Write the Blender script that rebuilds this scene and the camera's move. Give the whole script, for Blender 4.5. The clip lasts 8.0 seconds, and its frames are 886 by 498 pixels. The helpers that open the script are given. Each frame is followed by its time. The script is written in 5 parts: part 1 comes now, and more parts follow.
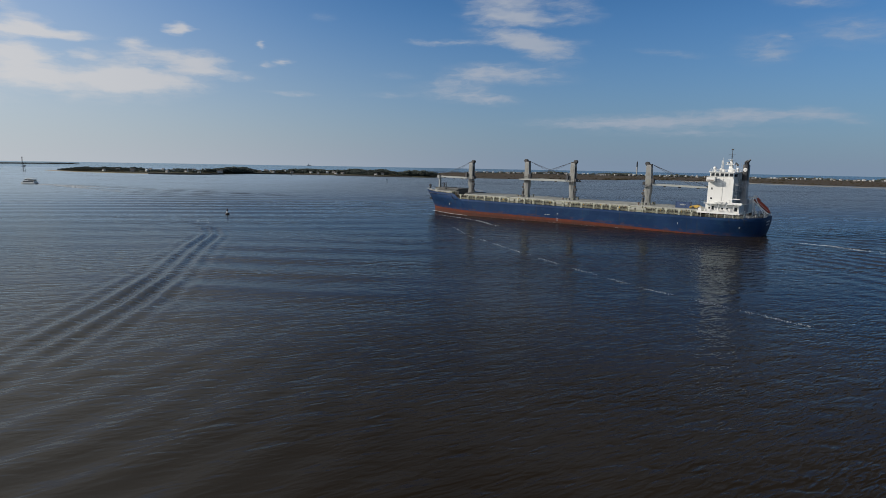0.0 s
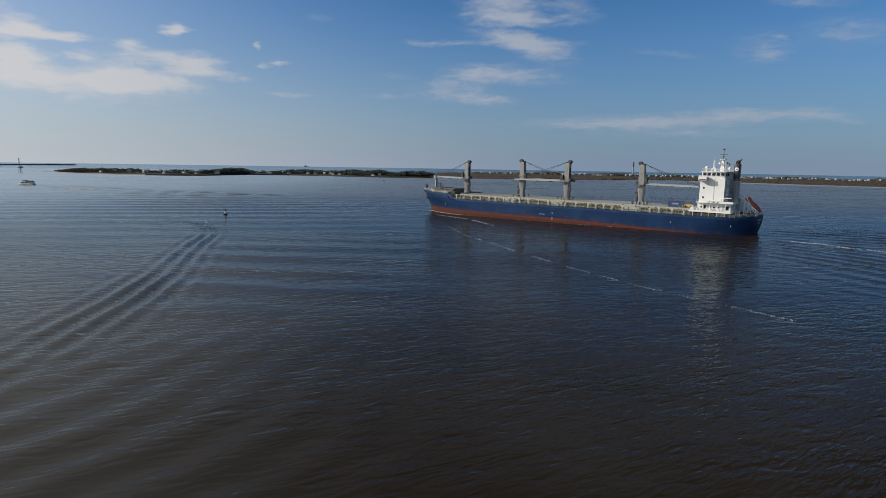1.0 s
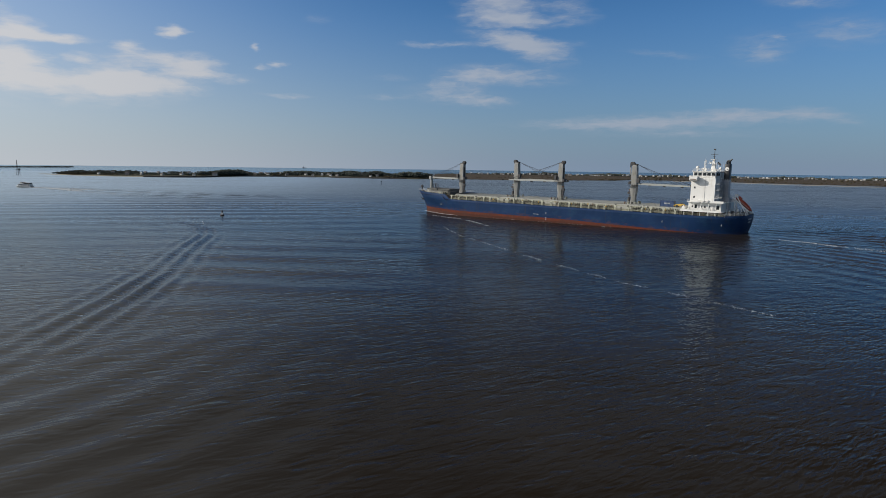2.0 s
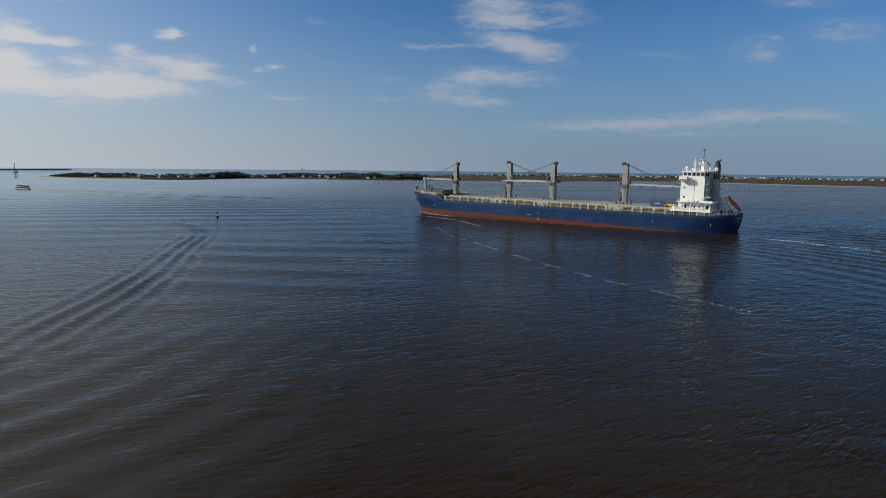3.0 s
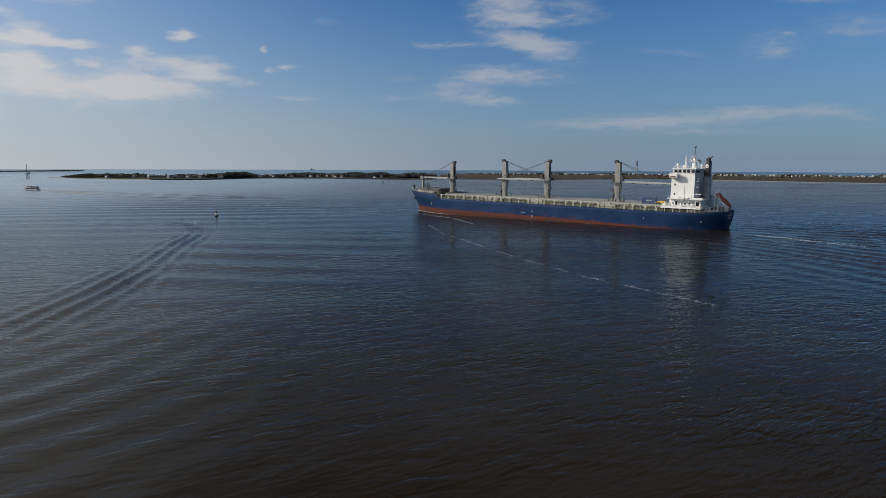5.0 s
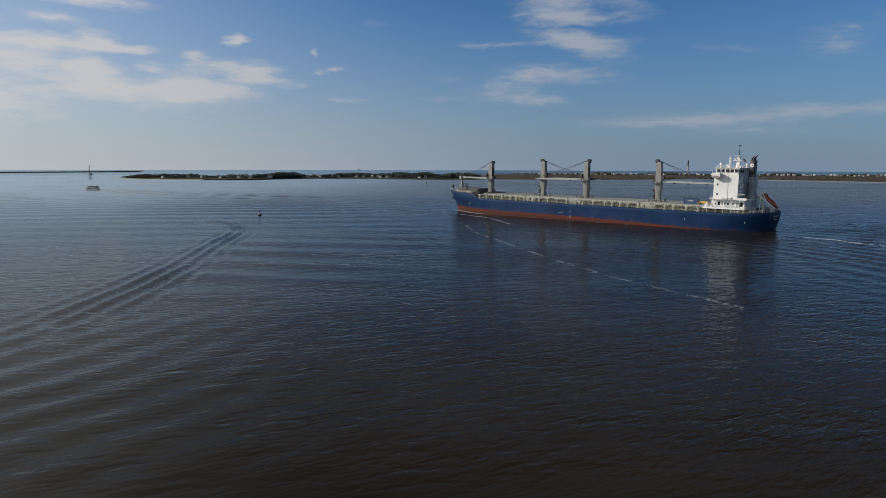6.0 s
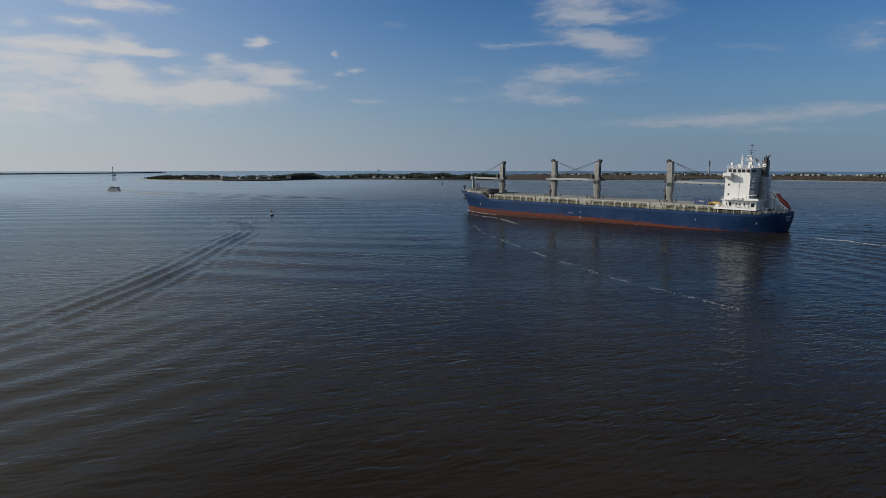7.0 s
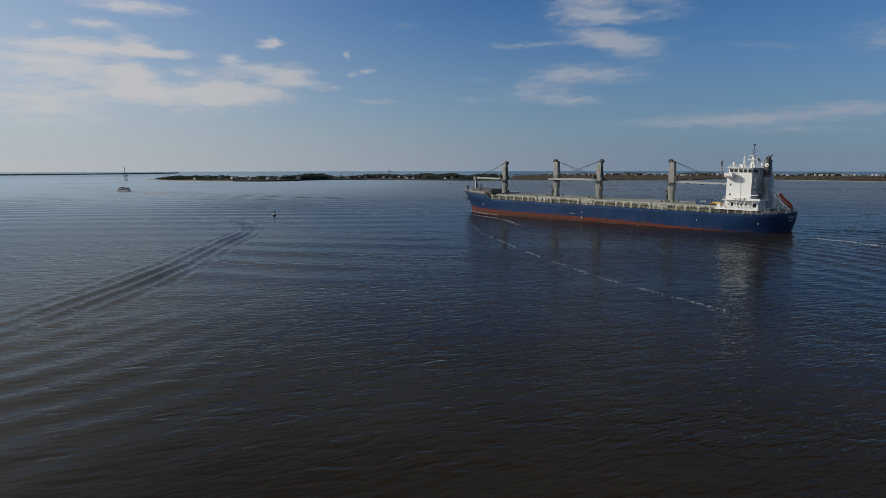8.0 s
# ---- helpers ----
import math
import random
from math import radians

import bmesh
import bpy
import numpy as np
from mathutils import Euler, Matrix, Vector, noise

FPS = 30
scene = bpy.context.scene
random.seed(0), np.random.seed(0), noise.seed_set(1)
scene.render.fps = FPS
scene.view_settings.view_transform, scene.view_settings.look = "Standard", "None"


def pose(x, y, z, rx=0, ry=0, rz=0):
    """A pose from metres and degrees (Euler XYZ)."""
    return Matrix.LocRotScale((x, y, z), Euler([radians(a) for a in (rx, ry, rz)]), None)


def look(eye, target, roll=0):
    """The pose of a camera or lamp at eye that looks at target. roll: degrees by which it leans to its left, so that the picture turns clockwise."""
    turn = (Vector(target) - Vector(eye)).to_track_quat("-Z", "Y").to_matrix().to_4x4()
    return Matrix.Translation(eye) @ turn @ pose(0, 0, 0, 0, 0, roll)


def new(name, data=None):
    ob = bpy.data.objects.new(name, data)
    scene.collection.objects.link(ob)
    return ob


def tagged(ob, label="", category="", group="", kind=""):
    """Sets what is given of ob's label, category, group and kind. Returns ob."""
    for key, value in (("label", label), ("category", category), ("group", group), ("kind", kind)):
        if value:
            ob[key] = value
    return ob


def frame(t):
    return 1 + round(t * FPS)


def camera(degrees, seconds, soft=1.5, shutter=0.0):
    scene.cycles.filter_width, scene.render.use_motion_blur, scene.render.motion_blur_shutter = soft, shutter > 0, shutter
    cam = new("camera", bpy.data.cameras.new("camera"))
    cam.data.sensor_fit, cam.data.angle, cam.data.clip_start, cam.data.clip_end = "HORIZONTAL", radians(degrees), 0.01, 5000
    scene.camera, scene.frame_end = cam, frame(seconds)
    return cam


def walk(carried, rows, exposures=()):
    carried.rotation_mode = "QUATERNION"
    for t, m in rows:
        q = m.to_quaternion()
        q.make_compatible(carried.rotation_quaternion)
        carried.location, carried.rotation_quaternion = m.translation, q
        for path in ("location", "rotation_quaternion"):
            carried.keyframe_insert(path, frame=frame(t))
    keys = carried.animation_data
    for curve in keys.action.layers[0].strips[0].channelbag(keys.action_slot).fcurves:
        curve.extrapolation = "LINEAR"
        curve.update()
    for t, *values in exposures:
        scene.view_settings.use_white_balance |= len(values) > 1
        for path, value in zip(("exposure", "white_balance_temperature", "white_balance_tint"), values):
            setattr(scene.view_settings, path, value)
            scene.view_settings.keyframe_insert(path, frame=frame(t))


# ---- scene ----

# ---------- camera ----------
cam = camera(72.33, 8.0, soft=0.5)


def shot(x, y, z, yaw, pitch, roll):
    return pose(x, y, z, 90 + pitch, 0, yaw) @ pose(0, 0, 0, 0, 0, roll)


walk(cam, [
    (0.0, shot(-8.38, 10.82, 26.77, -1.541, -7.912, 1.060)),
    (0.5, shot(-8.27, 9.17, 26.70, -1.672, -7.890, 1.000)),
    (1.0, shot(-7.84, 7.58, 26.63, -1.785, -7.857, 0.930)),
    (1.5, shot(-7.14, 6.06, 26.56, -1.868, -7.818, 0.850)),
    (2.2, shot(-5.70, 4.09, 26.48, -1.940, -7.720, 0.720)),
    (3.0, shot(-3.49, 2.07, 26.38, -2.030, -7.615, 0.570)),
    (3.5, shot(-1.84, 0.97, 26.33, -2.128, -7.625, 0.500)),
    (4.0, shot(0.00, 0.00, 26.27, -2.095, -7.672, 0.425)),
    (4.2, shot(0.78, -0.35, 26.25, -1.985, -7.685, 0.385)),
    (4.75, shot(3.06, -1.18, 26.20, -1.490, -7.702, 0.285)),
    (5.3, shot(5.51, -1.82, 26.15, -0.050, -7.712, 0.205)),
    (5.5, shot(6.43, -2.00, 26.13, 0.998, -7.714, 0.180)),
    (6.0, shot(8.81, -2.33, 26.08, 3.327, -7.707, 0.125)),
    (6.5, shot(11.27, -2.46, 26.04, 4.394, -7.690, 0.075)),
    (7.0, shot(13.80, -2.39, 26.00, 5.173, -7.645, 0.020)),
    (7.5, shot(16.38, -2.11, 25.96, 5.760, -7.622, -0.015)),
    (8.0, shot(18.97, -1.60, 25.93, 6.255, -7.614, -0.045)),
], exposures=[(0.0, 0.0), (4.0, -0.02), (8.0, -0.21)])

# ---------- sky and sun ----------
SUN_AZ, SUN_EL = -88.0, 25.0   # degrees clockwise from +y, degrees up

world = bpy.data.worlds.new("sky")
scene.world = world
world.use_nodes = True
wt = world.node_tree
wt.nodes.clear()


def wnode(kind, **props):
    n = wt.nodes.new(kind)
    for k, v in props.items():
        setattr(n, k, v)
    return n


def wput(sock, v):
    if isinstance(v, bpy.types.NodeSocket):
        wt.links.new(v, sock)
    else:
        sock.default_value = v


def wmath(op, a, b=0.0, c=0.0, clamp=False):
    n = wnode("ShaderNodeMath", operation=op, use_clamp=clamp)
    for s, v in zip(n.inputs, (a, b, c)):
        wput(s, v)
    return n.outputs[0]


def wrange(v, a, b, c, d, smooth=True):
    n = wnode("ShaderNodeMapRange", interpolation_type="SMOOTHSTEP" if smooth else "LINEAR")
    for s, x in zip(n.inputs, (v, a, b, c, d)):
        wput(s, x)
    return n.outputs[0]


def wmix(f, a, b):
    n = wnode("ShaderNodeMix", data_type="RGBA")
    wput(n.inputs[0], f), wput(n.inputs[6], a), wput(n.inputs[7], b)
    return n.outputs[2]


wdir = wnode("ShaderNodeTexCoord").outputs["Generated"]
wsep = wnode("ShaderNodeSeparateXYZ")
wput(wsep.inputs[0], wdir)
az = wmath("MULTIPLY", wmath("ARCTAN2", wsep.outputs[0], wsep.outputs[1]), 57.2958)
el = wmath("MULTIPLY", wmath("ARCSINE", wsep.outputs[2]), 57.2958)
up = wmath("MAXIMUM", wsep.outputs[2], 0.004)
wcomb = wnode("ShaderNodeCombineXYZ")
wput(wcomb.inputs[0], wsep.outputs[0]), wput(wcomb.inputs[1], wsep.outputs[1]), wput(wcomb.inputs[2], up)
sky = wnode("ShaderNodeTexSky", sky_type="NISHITA", sun_disc=False, sun_elevation=radians(SUN_EL), sun_rotation=radians(SUN_AZ % 360),
            air_density=1.0, dust_density=0.6, ozone_density=2.0)
wput(sky.inputs[0], wcomb.outputs[0])

# thin haze near the horizon, whiter towards the sun
clear = wnode("ShaderNodeMix", data_type="RGBA", blend_type="MULTIPLY")
wput(clear.inputs[0], 1.0), wput(clear.inputs[6], sky.outputs[0]), wput(clear.inputs[7], wmix(wrange(el, 14.0, 36.0, 0.0, 1.0), (0.385, 0.725, 1.09, 1), (0.92, 0.80, 0.78, 1)))
# the sky darkens upwards, least towards the sun, where haze glows round it
sundot = wnode("ShaderNodeVectorMath", operation="DOT_PRODUCT")
wput(sundot.inputs[0], wdir), wput(sundot.inputs[1], (math.sin(radians(SUN_AZ)) * math.cos(radians(SUN_EL)), math.cos(radians(SUN_AZ)) * math.cos(radians(SUN_EL)), math.sin(radians(SUN_EL))))
toward = wmath("MAXIMUM", sundot.outputs["Value"], 0.0)
deep = wmath("ADD", wrange(el, 12.0, 34.0, 1.0, 0.08), wmath("MULTIPLY", toward, wrange(el, 12.0, 36.0, 0.0, 1.25)))
high = wnode("ShaderNodeMix", data_type="RGBA", blend_type="MULTIPLY")
wput(high.inputs[0], 1.0), wput(high.inputs[6], clear.outputs[2]), wput(high.inputs[7], deep)
aureole = wmath("MULTIPLY", wmath("POWER", toward, 2.6), 0.85, clamp=True)
haze_side = wrange(az, -55.0, 22.0, 1.0, 0.0)
haze_tint = wmix(haze_side, (2.35, 3.12, 4.35, 1), (6.4, 6.65, 7.0, 1))
haze_up = wmath("POWER", wrange(el, 0.0, 15.0, 1.0, 0.0, False), wrange(haze_side, 0.0, 1.0, 1.6, 1.0, False))
skycol = wmix(wmath("MULTIPLY", haze_up, 0.92), wmix(aureole, high.outputs[2], (7.6, 8.0, 8.2, 1)), haze_tint)

# extra sunward sky glow, mostly out of view, added to brighten the left water
glow = wnode("ShaderNodeMix", data_type="RGBA", blend_type="ADD")
wput(glow.inputs[0], wmath("MULTIPLY", wmath("POWER", toward, 2.3), wrange(el, 13.0, 26.0, 0.0, 1.15)))
wput(glow.inputs[6], skycol), wput(glow.inputs[7], (11.0, 10.6, 10.0, 1))
skycol = glow.outputs[2]

# clouds: soft streaks laid out by azimuth and elevation, frayed by noise
flat = wnode("ShaderNodeCombineXYZ")
wput(flat.inputs[0], az), wput(flat.inputs[1], el)
warp = wnode("ShaderNodeTexNoise")
wmap = wnode("ShaderNodeMapping")
wput(wmap.inputs[0], flat.outputs[0])
wmap.inputs["Scale"].default_value = (0.6, 1.9, 1)
wput(warp.inputs["Vector"], wmap.outputs[0])
warp.inputs["Scale"].default_value, warp.inputs["Detail"].default_value = 1.0, 6
wsub = wnode("ShaderNodeVectorMath", operation="SUBTRACT")
wput(wsub.inputs[0], warp.outputs["Color"]), wput(wsub.inputs[1], (0.5, 0.5, 0.5))
wmul = wnode("ShaderNodeVectorMath", operation="MULTIPLY")
wput(wmul.inputs[0], wsub.outputs[0]), wput(wmul.inputs[1], (2.2, 0.75, 0))
wadd = wnode("ShaderNodeVectorMath", operation="ADD")
wput(wadd.inputs[0], flat.outputs[0]), wput(wadd.inputs[1], wmul.outputs[0])
bent = wadd.outputs[0]
cloud_sum = None


def cloud(a, e, wide, thick, lean, amount):
    """One bank of cloud: its middle, half width and half height in degrees, its slope and its density."""
    global cloud_sum
    m = wnode("ShaderNodeMapping", vector_type="TEXTURE")
    wput(m.inputs[0], bent)
    m.inputs["Location"].default_value = (a, e, 0)
    m.inputs["Rotation"].default_value = (0, 0, radians(lean))
    m.inputs["Scale"].default_value = (wide * 1.6, thick * 1.75, 1)
    g = wnode("ShaderNodeTexGradient", gradient_type="SPHERICAL")
    wput(g.inputs[0], m.outputs[0])
    cloud_sum = wmath("MULTIPLY_ADD", g.outputs["Fac"], amount, cloud_sum if cloud_sum else 0.0)


cloud(-21.6, 10.72, 0.95, 0.39, 5, 1.6)
cloud(-15.0, 9.99, 0.38, 0.24, 4, 1.0)
cloud(-14.6, 8.38, 0.67, 0.19, 3, 0.8)
cloud(-13.0, 8.70, 0.68, 0.23, -1, 0.9)
cloud(-12.5, 6.03, 1.86, 0.19, -2, 0.55)
cloud(-16.0, 7.18, 0.33, 0.15, 3, 0.4)
cloud(-25.1, 9.26, 0.98, 0.39, 5, 0.9)
cloud(-28.6, 8.05, 1.15, 0.38, 7, 0.8)
cloud(-23.5, 8.53, 1.69, 0.54, 2, 1.0)
cloud(-20.3, 8.18, 2.04, 0.73, -2, 1.5)
cloud(-19.5, 7.41, 3.23, 0.37, -3, 0.8)
cloud(-26.2, 7.65, 1.77, 0.87, 5, 0.7)
cloud(-24.7, 6.53, 2.66, 0.71, 4, 1.0)
cloud(-29.1, 6.31, 5.71, 0.69, 2, 1.1)
cloud(-25.8, 5.75, 4.89, 0.89, 4, 0.6)
cloud(-20.9, 6.41, 1.94, 0.46, -5, 0.6)
cloud(-32.1, 9.97, 1.33, 0.64, -13, 1.1)
cloud(-30.0, 9.41, 2.37, 0.25, 2, 1.0)
cloud(-32.4, 7.76, 1.76, 0.61, -2, 1.1)
cloud(-32.7, 6.56, 2.10, 0.74, -5, 0.9)
cloud(6.8, 14.26, 3.04, 0.92, -1, 1.2)
cloud(8.1, 12.90, 4.05, 0.51, -3, 1.2)
cloud(12.9, 13.93, 2.17, 0.82, -22, 0.7)
cloud(7.4, 11.36, 3.16, 0.62, -10, 1.0)
cloud(10.2, 10.41, 2.83, 0.81, -15, 1.1)
cloud(2.8, 10.93, 3.60, 0.20, 0, 0.6)
cloud(12.5, 10.79, 1.70, 0.33, -1, 0.5)
cloud(-0.6, 10.85, 1.54, 0.19, 1, 0.35)
cloud(7.5, 8.26, 4.42, 0.68, -4, 0.95)
cloud(3.6, 7.96, 2.39, 0.69, 8, 0.7)
cloud(2.8, 6.56, 3.65, 0.75, -2, 0.65)
cloud(5.5, 5.97, 2.59, 0.40, -4, 0.6)
cloud(-3.9, 6.22, 1.86, 0.20, 1, 0.4)
cloud(-2.9, 7.93, 1.75, 0.25, 1, 0.35)
cloud(21.2, 9.72, 2.58, 0.23, -6, 0.45)
cloud(28.6, 9.80, 2.15, 1.04, -4, 0.5)
cloud(29.6, 10.45, 0.61, 0.21, 3, 0.6)
cloud(28.8, 9.17, 1.40, 0.31, -4, 0.3)
cloud(34.3, 10.59, 2.57, 0.90, -6, 0.6)
cloud(17.7, 3.85, 7.75, 0.40, 0, 0.65)
cloud(21.9, 4.24, 8.76, 0.53, 1, 0.8)
cloud(27.3, 4.59, 2.40, 0.42, 0, 0.7)
cloud(32.2, 4.48, 1.80, 0.44, -0, 0.8)
cloud(34.9, 4.03, 1.33, 0.34, -8, 0.5)
cloud(22.9, 3.07, 6.87, 0.29, 0, 0.5)
cloud(31.5, 12.96, 2.56, 0.37, -6, 0.6)
cloud(-9.6, 12.61, 1.08, 0.28, 3, 0.3)
cloud(-32.4, 12.81, 3.72, 0.46, -0, 1.2)
cloud(-39.2, 10.73, 0.94, 0.33, 7, 0.5)
cloud(-35.3, 11.25, 1.80, 0.38, -2, 0.9)
cloud(-36.7, 9.61, 3.83, 0.42, 2, 1.2)
cloud(-33.4, 9.30, 3.68, 0.34, 1, 0.9)
cloud(-37.6, 8.10, 4.91, 0.93, -3, 1.2)
cloud(-39.3, 5.32, 4.04, 1.53, -3, 0.8)
cloud(-35.0, 5.0, 12.0, 2.2, -2, 0.2)
cloud(-60.0, 14.0, 14.0, 3.0, 4, 0.9)
cloud(-85.0, 8.0, 16.0, 2.5, -3, 0.8)
cloud(60.0, 12.0, 16.0, 3.0, -5, 0.6)
# unseen banks overhead, added to pale and grey what the water reflects
cloud(-50.0, 38.0, 26.0, 13.0, 6, 0.95)
cloud(0.0, 34.0, 60.0, 11.0, 3, 0.75)
cloud(-5.0, 21.5, 55.0, 3.4, 2, 0.6)
cloud(12.0, 27.0, 24.0, 5.5, 5, 0.9)
cloud(30.0, 21.0, 20.0, 3.0, -4, 1.1)
cloud(-34.0, 23.0, 20.0, 4.5, -4, 1.3)

fray = wnode("ShaderNodeTexNoise")
fmap = wnode("ShaderNodeMapping")
wput(fmap.inputs[0], bent)
fmap.inputs["Scale"].default_value = (0.5, 2.1, 1)
wput(fray.inputs["Vector"], fmap.outputs[0])
fray.inputs["Scale"].default_value, fray.inputs["Detail"].default_value, fray.inputs["Roughness"].default_value = 1.0, 8, 0.58
edge = wmath("MULTIPLY", wmath("SUBTRACT", fray.outputs["Fac"], 0.5), wrange(cloud_sum, 0.0, 0.45, 0.0, 1.5))
cover = wmath("MULTIPLY", wrange(wmath("ADD", cloud_sum, edge), -0.05, 1.4, 0.0, 1.0), 0.86)
cloud_tint = wmix(haze_side, (4.0, 4.5, 5.4, 1), (7.8, 7.6, 7.5, 1))
skycol = wmix(cover, skycol, cloud_tint)
wbg = wnode("ShaderNodeBackground")
wput(wbg.inputs[0], skycol)
wbg.inputs[1].default_value = 0.088
wout = wnode("ShaderNodeOutputWorld")
wt.links.new(wbg.outputs[0], wout.inputs[0])

sun_data = bpy.data.lights.new("sun", "SUN")
sun_data.energy, sun_data.angle, sun_data.color = 3.6, radians(0.6), (1.0, 0.93, 0.83)
sun = new("sun", sun_data)
sd = Vector((math.sin(radians(SUN_AZ)) * math.cos(radians(SUN_EL)), math.cos(radians(SUN_AZ)) * math.cos(radians(SUN_EL)), math.sin(radians(SUN_EL))))
sun.matrix_basis = look(sd * 500, (0, 0, 0))


# ---------- materials ----------
class Mat:
    """A small builder of node materials."""

    def __init__(self, name, rough=0.6, metal=0.0):
        self.m = bpy.data.materials.new(name)
        self.m.use_nodes = True
        self.t = self.m.node_tree
        self.b = self.t.nodes["Principled BSDF"]
        self.b.inputs["Roughness"].default_value = rough
        self.b.inputs["Metallic"].default_value = metal

    def node(self, kind, **props):
        n = self.t.nodes.new(kind)
        for k, v in props.items():
            setattr(n, k, v)
        return n

    def put(self, sock, v):
        if isinstance(v, bpy.types.NodeSocket):
            self.t.links.new(v, sock)
        else:
            sock.default_value = v

    def coords(self, scale=(1, 1, 1), rot=0.0, source="Object"):
        c = self.node("ShaderNodeTexCoord").outputs[source]
        m = self.node("ShaderNodeMapping")
        self.put(m.inputs[0], c)
        m.inputs["Scale"].default_value = scale
        m.inputs["Rotation"].default_value = (0, 0, radians(rot))
        return m.outputs[0]

    def noise(self, scale, detail=4, vec=None, rough=0.55, dist=0.0):
        n = self.node("ShaderNodeTexNoise")
        n.inputs["Scale"].default_value, n.inputs["Detail"].default_value = scale, detail
        n.inputs["Roughness"].default_value, n.inputs["Distortion"].default_value = rough, dist
        self.put(n.inputs["Vector"], vec if vec is not None else self.coords())
        return n.outputs["Fac"]

    def span(self, v, a, b, c=0.0, d=1.0, smooth=True):
        n = self.node("ShaderNodeMapRange", interpolation_type="SMOOTHSTEP" if smooth else "LINEAR")
        for s, x in zip(n.inputs, (v, a, b, c, d)):
            self.put(s, x)
        return n.outputs[0]

    def math(self, op, a, b=0.0, clamp=False):
        n = self.node("ShaderNodeMath", operation=op, use_clamp=clamp)
        self.put(n.inputs[0], a), self.put(n.inputs[1], b)
        return n.outputs[0]

    def mix(self, f, a, b):
        n = self.node("ShaderNodeMix", data_type="RGBA")
        for i, v in ((0, f), (6, a), (7, b)):
            self.put(n.inputs[i], (*v, 1) if isinstance(v, tuple) and len(v) == 3 else v)
        return n.outputs[2]

    def colour(self, v):
        self.put(self.b.inputs["Base Color"], (*v, 1) if isinstance(v, tuple) and len(v) == 3 else v)
        return self

    def bump(self, height, strength=0.3, distance=0.1):
        n = self.node("ShaderNodeBump")
        n.inputs["Strength"].default_value, n.inputs["Distance"].default_value = strength, distance
        self.put(n.inputs["Height"], height)
        self.put(self.b.inputs["Normal"], n.outputs[0])
        return self

    def at(self, axis):
        s = self.node("ShaderNodeSeparateXYZ")
        self.put(s.inputs[0], self.node("ShaderNodeTexCoord").outputs["Object"])
        return s.outputs[axis]


def painted(name, base, stain, rough=0.55, scale=0.6, amount=0.5, metal=0.0, streak=True):
    """Paint with blotches at two scales and runs down its sides."""
    k = Mat(name, rough, metal)
    big = k.noise(scale, 4)
    run = k.noise(1.0, 3, k.coords((2.2, 2.2, 0.22)))
    fine = k.noise(9.0, 3)
    f = k.span(k.math("ADD", k.math("MULTIPLY", big, 0.5), k.math("MULTIPLY", run, 0.5 if streak else 0.2)), 0.48, 0.72, 0, amount)
    c = k.mix(f, base, stain)
    c = k.mix(k.span(fine, 0.45, 0.75, 0, 0.25), c, tuple(v * 0.7 for v in base))
    return k.colour(c).bump(fine, 0.15, 0.02).m


def hull_paint():
    """Blue topsides over a red boot-top, faded and rust-streaked."""
    k = Mat("hull_paint", 0.6)
    k.b.inputs["Specular IOR Level"].default_value = 0.1
    z = k.at(2)
    big = k.noise(0.08, 5)
    patch = k.noise(0.35, 4, k.coords((1, 1, 1.6)))
    run = k.noise(1.0, 4, k.coords((0.9, 0.9, 0.05)))
    fine = k.noise(5.0, 4)
    blue = k.mix(k.span(big, 0.35, 0.65), (0.008, 0.027, 0.078), (0.013, 0.038, 0.104))
    blue = k.mix(k.span(patch, 0.48, 0.7, 0, 0.6), blue, (0.017, 0.05, 0.1))
    # shell plates, each a little different
    c3 = k.node("ShaderNodeCombineXYZ")
    k.put(c3.inputs[0], k.at(0)), k.put(c3.inputs[1], k.at(2))
    plate = k.node("ShaderNodeTexBrick")
    for name_, v in (("Scale", 1.0), ("Mortar Size", 0.035), ("Brick Width", 9.0), ("Row Height", 2.4), ("Color1", (0.3, 0.3, 0.3, 1)), ("Color2", (0.7, 0.7, 0.7, 1)), ("Mortar", (0.0, 0.0, 0.0, 1))):
        plate.inputs[name_].default_value = v
    k.put(plate.inputs["Vector"], c3.outputs[0])
    blue = k.mix(k.span(plate.outputs["Color"], 0.25, 0.75, 0.45, 0.0, False), blue, (0.003, 0.017, 0.055))
    blue = k.mix(k.span(run, 0.56, 0.74, 0, 0.45), blue, (0.04, 0.038, 0.042))
    red = k.mix(k.span(patch, 0.4, 0.66), (0.118, 0.030, 0.018), (0.07, 0.025, 0.017))
    red = k.mix(k.span(run, 0.5, 0.7, 0, 0.7), red, (0.12, 0.046, 0.028))
    edge = k.math("ADD", z, k.math("MULTIPLY", k.noise(0.9, 4, k.coords((1, 1, 0.3))), 0.3))
    edge = k.math("ADD", edge, k.math("MULTIPLY", k.math("MAXIMUM", k.math("SUBTRACT", 85.0, k.at(0)), 0.0), 0.02))
    slime = k.span(edge, 0.2, 0.95, 1, 0)
    red = k.mix(k.math("MULTIPLY", slime, 0.6), red, (0.035, 0.02, 0.014))
    c = k.mix(k.span(edge, 1.65, 1.85), red, blue)
    # scuffs just above the boot-top
    scuff = k.math("MULTIPLY", k.span(edge, 2.3, 3.6, 1, 0), k.span(patch, 0.46, 0.62))
    c = k.mix(k.math("MULTIPLY", scuff, 0.4), c, (0.09, 0.035, 0.028))
    return k.colour(c).bump(k.math("ADD", k.noise(0.5, 2, k.coords((1, 1, 1))), k.math("MULTIPLY", fine, 0.1)), 0.25, 0.08).m


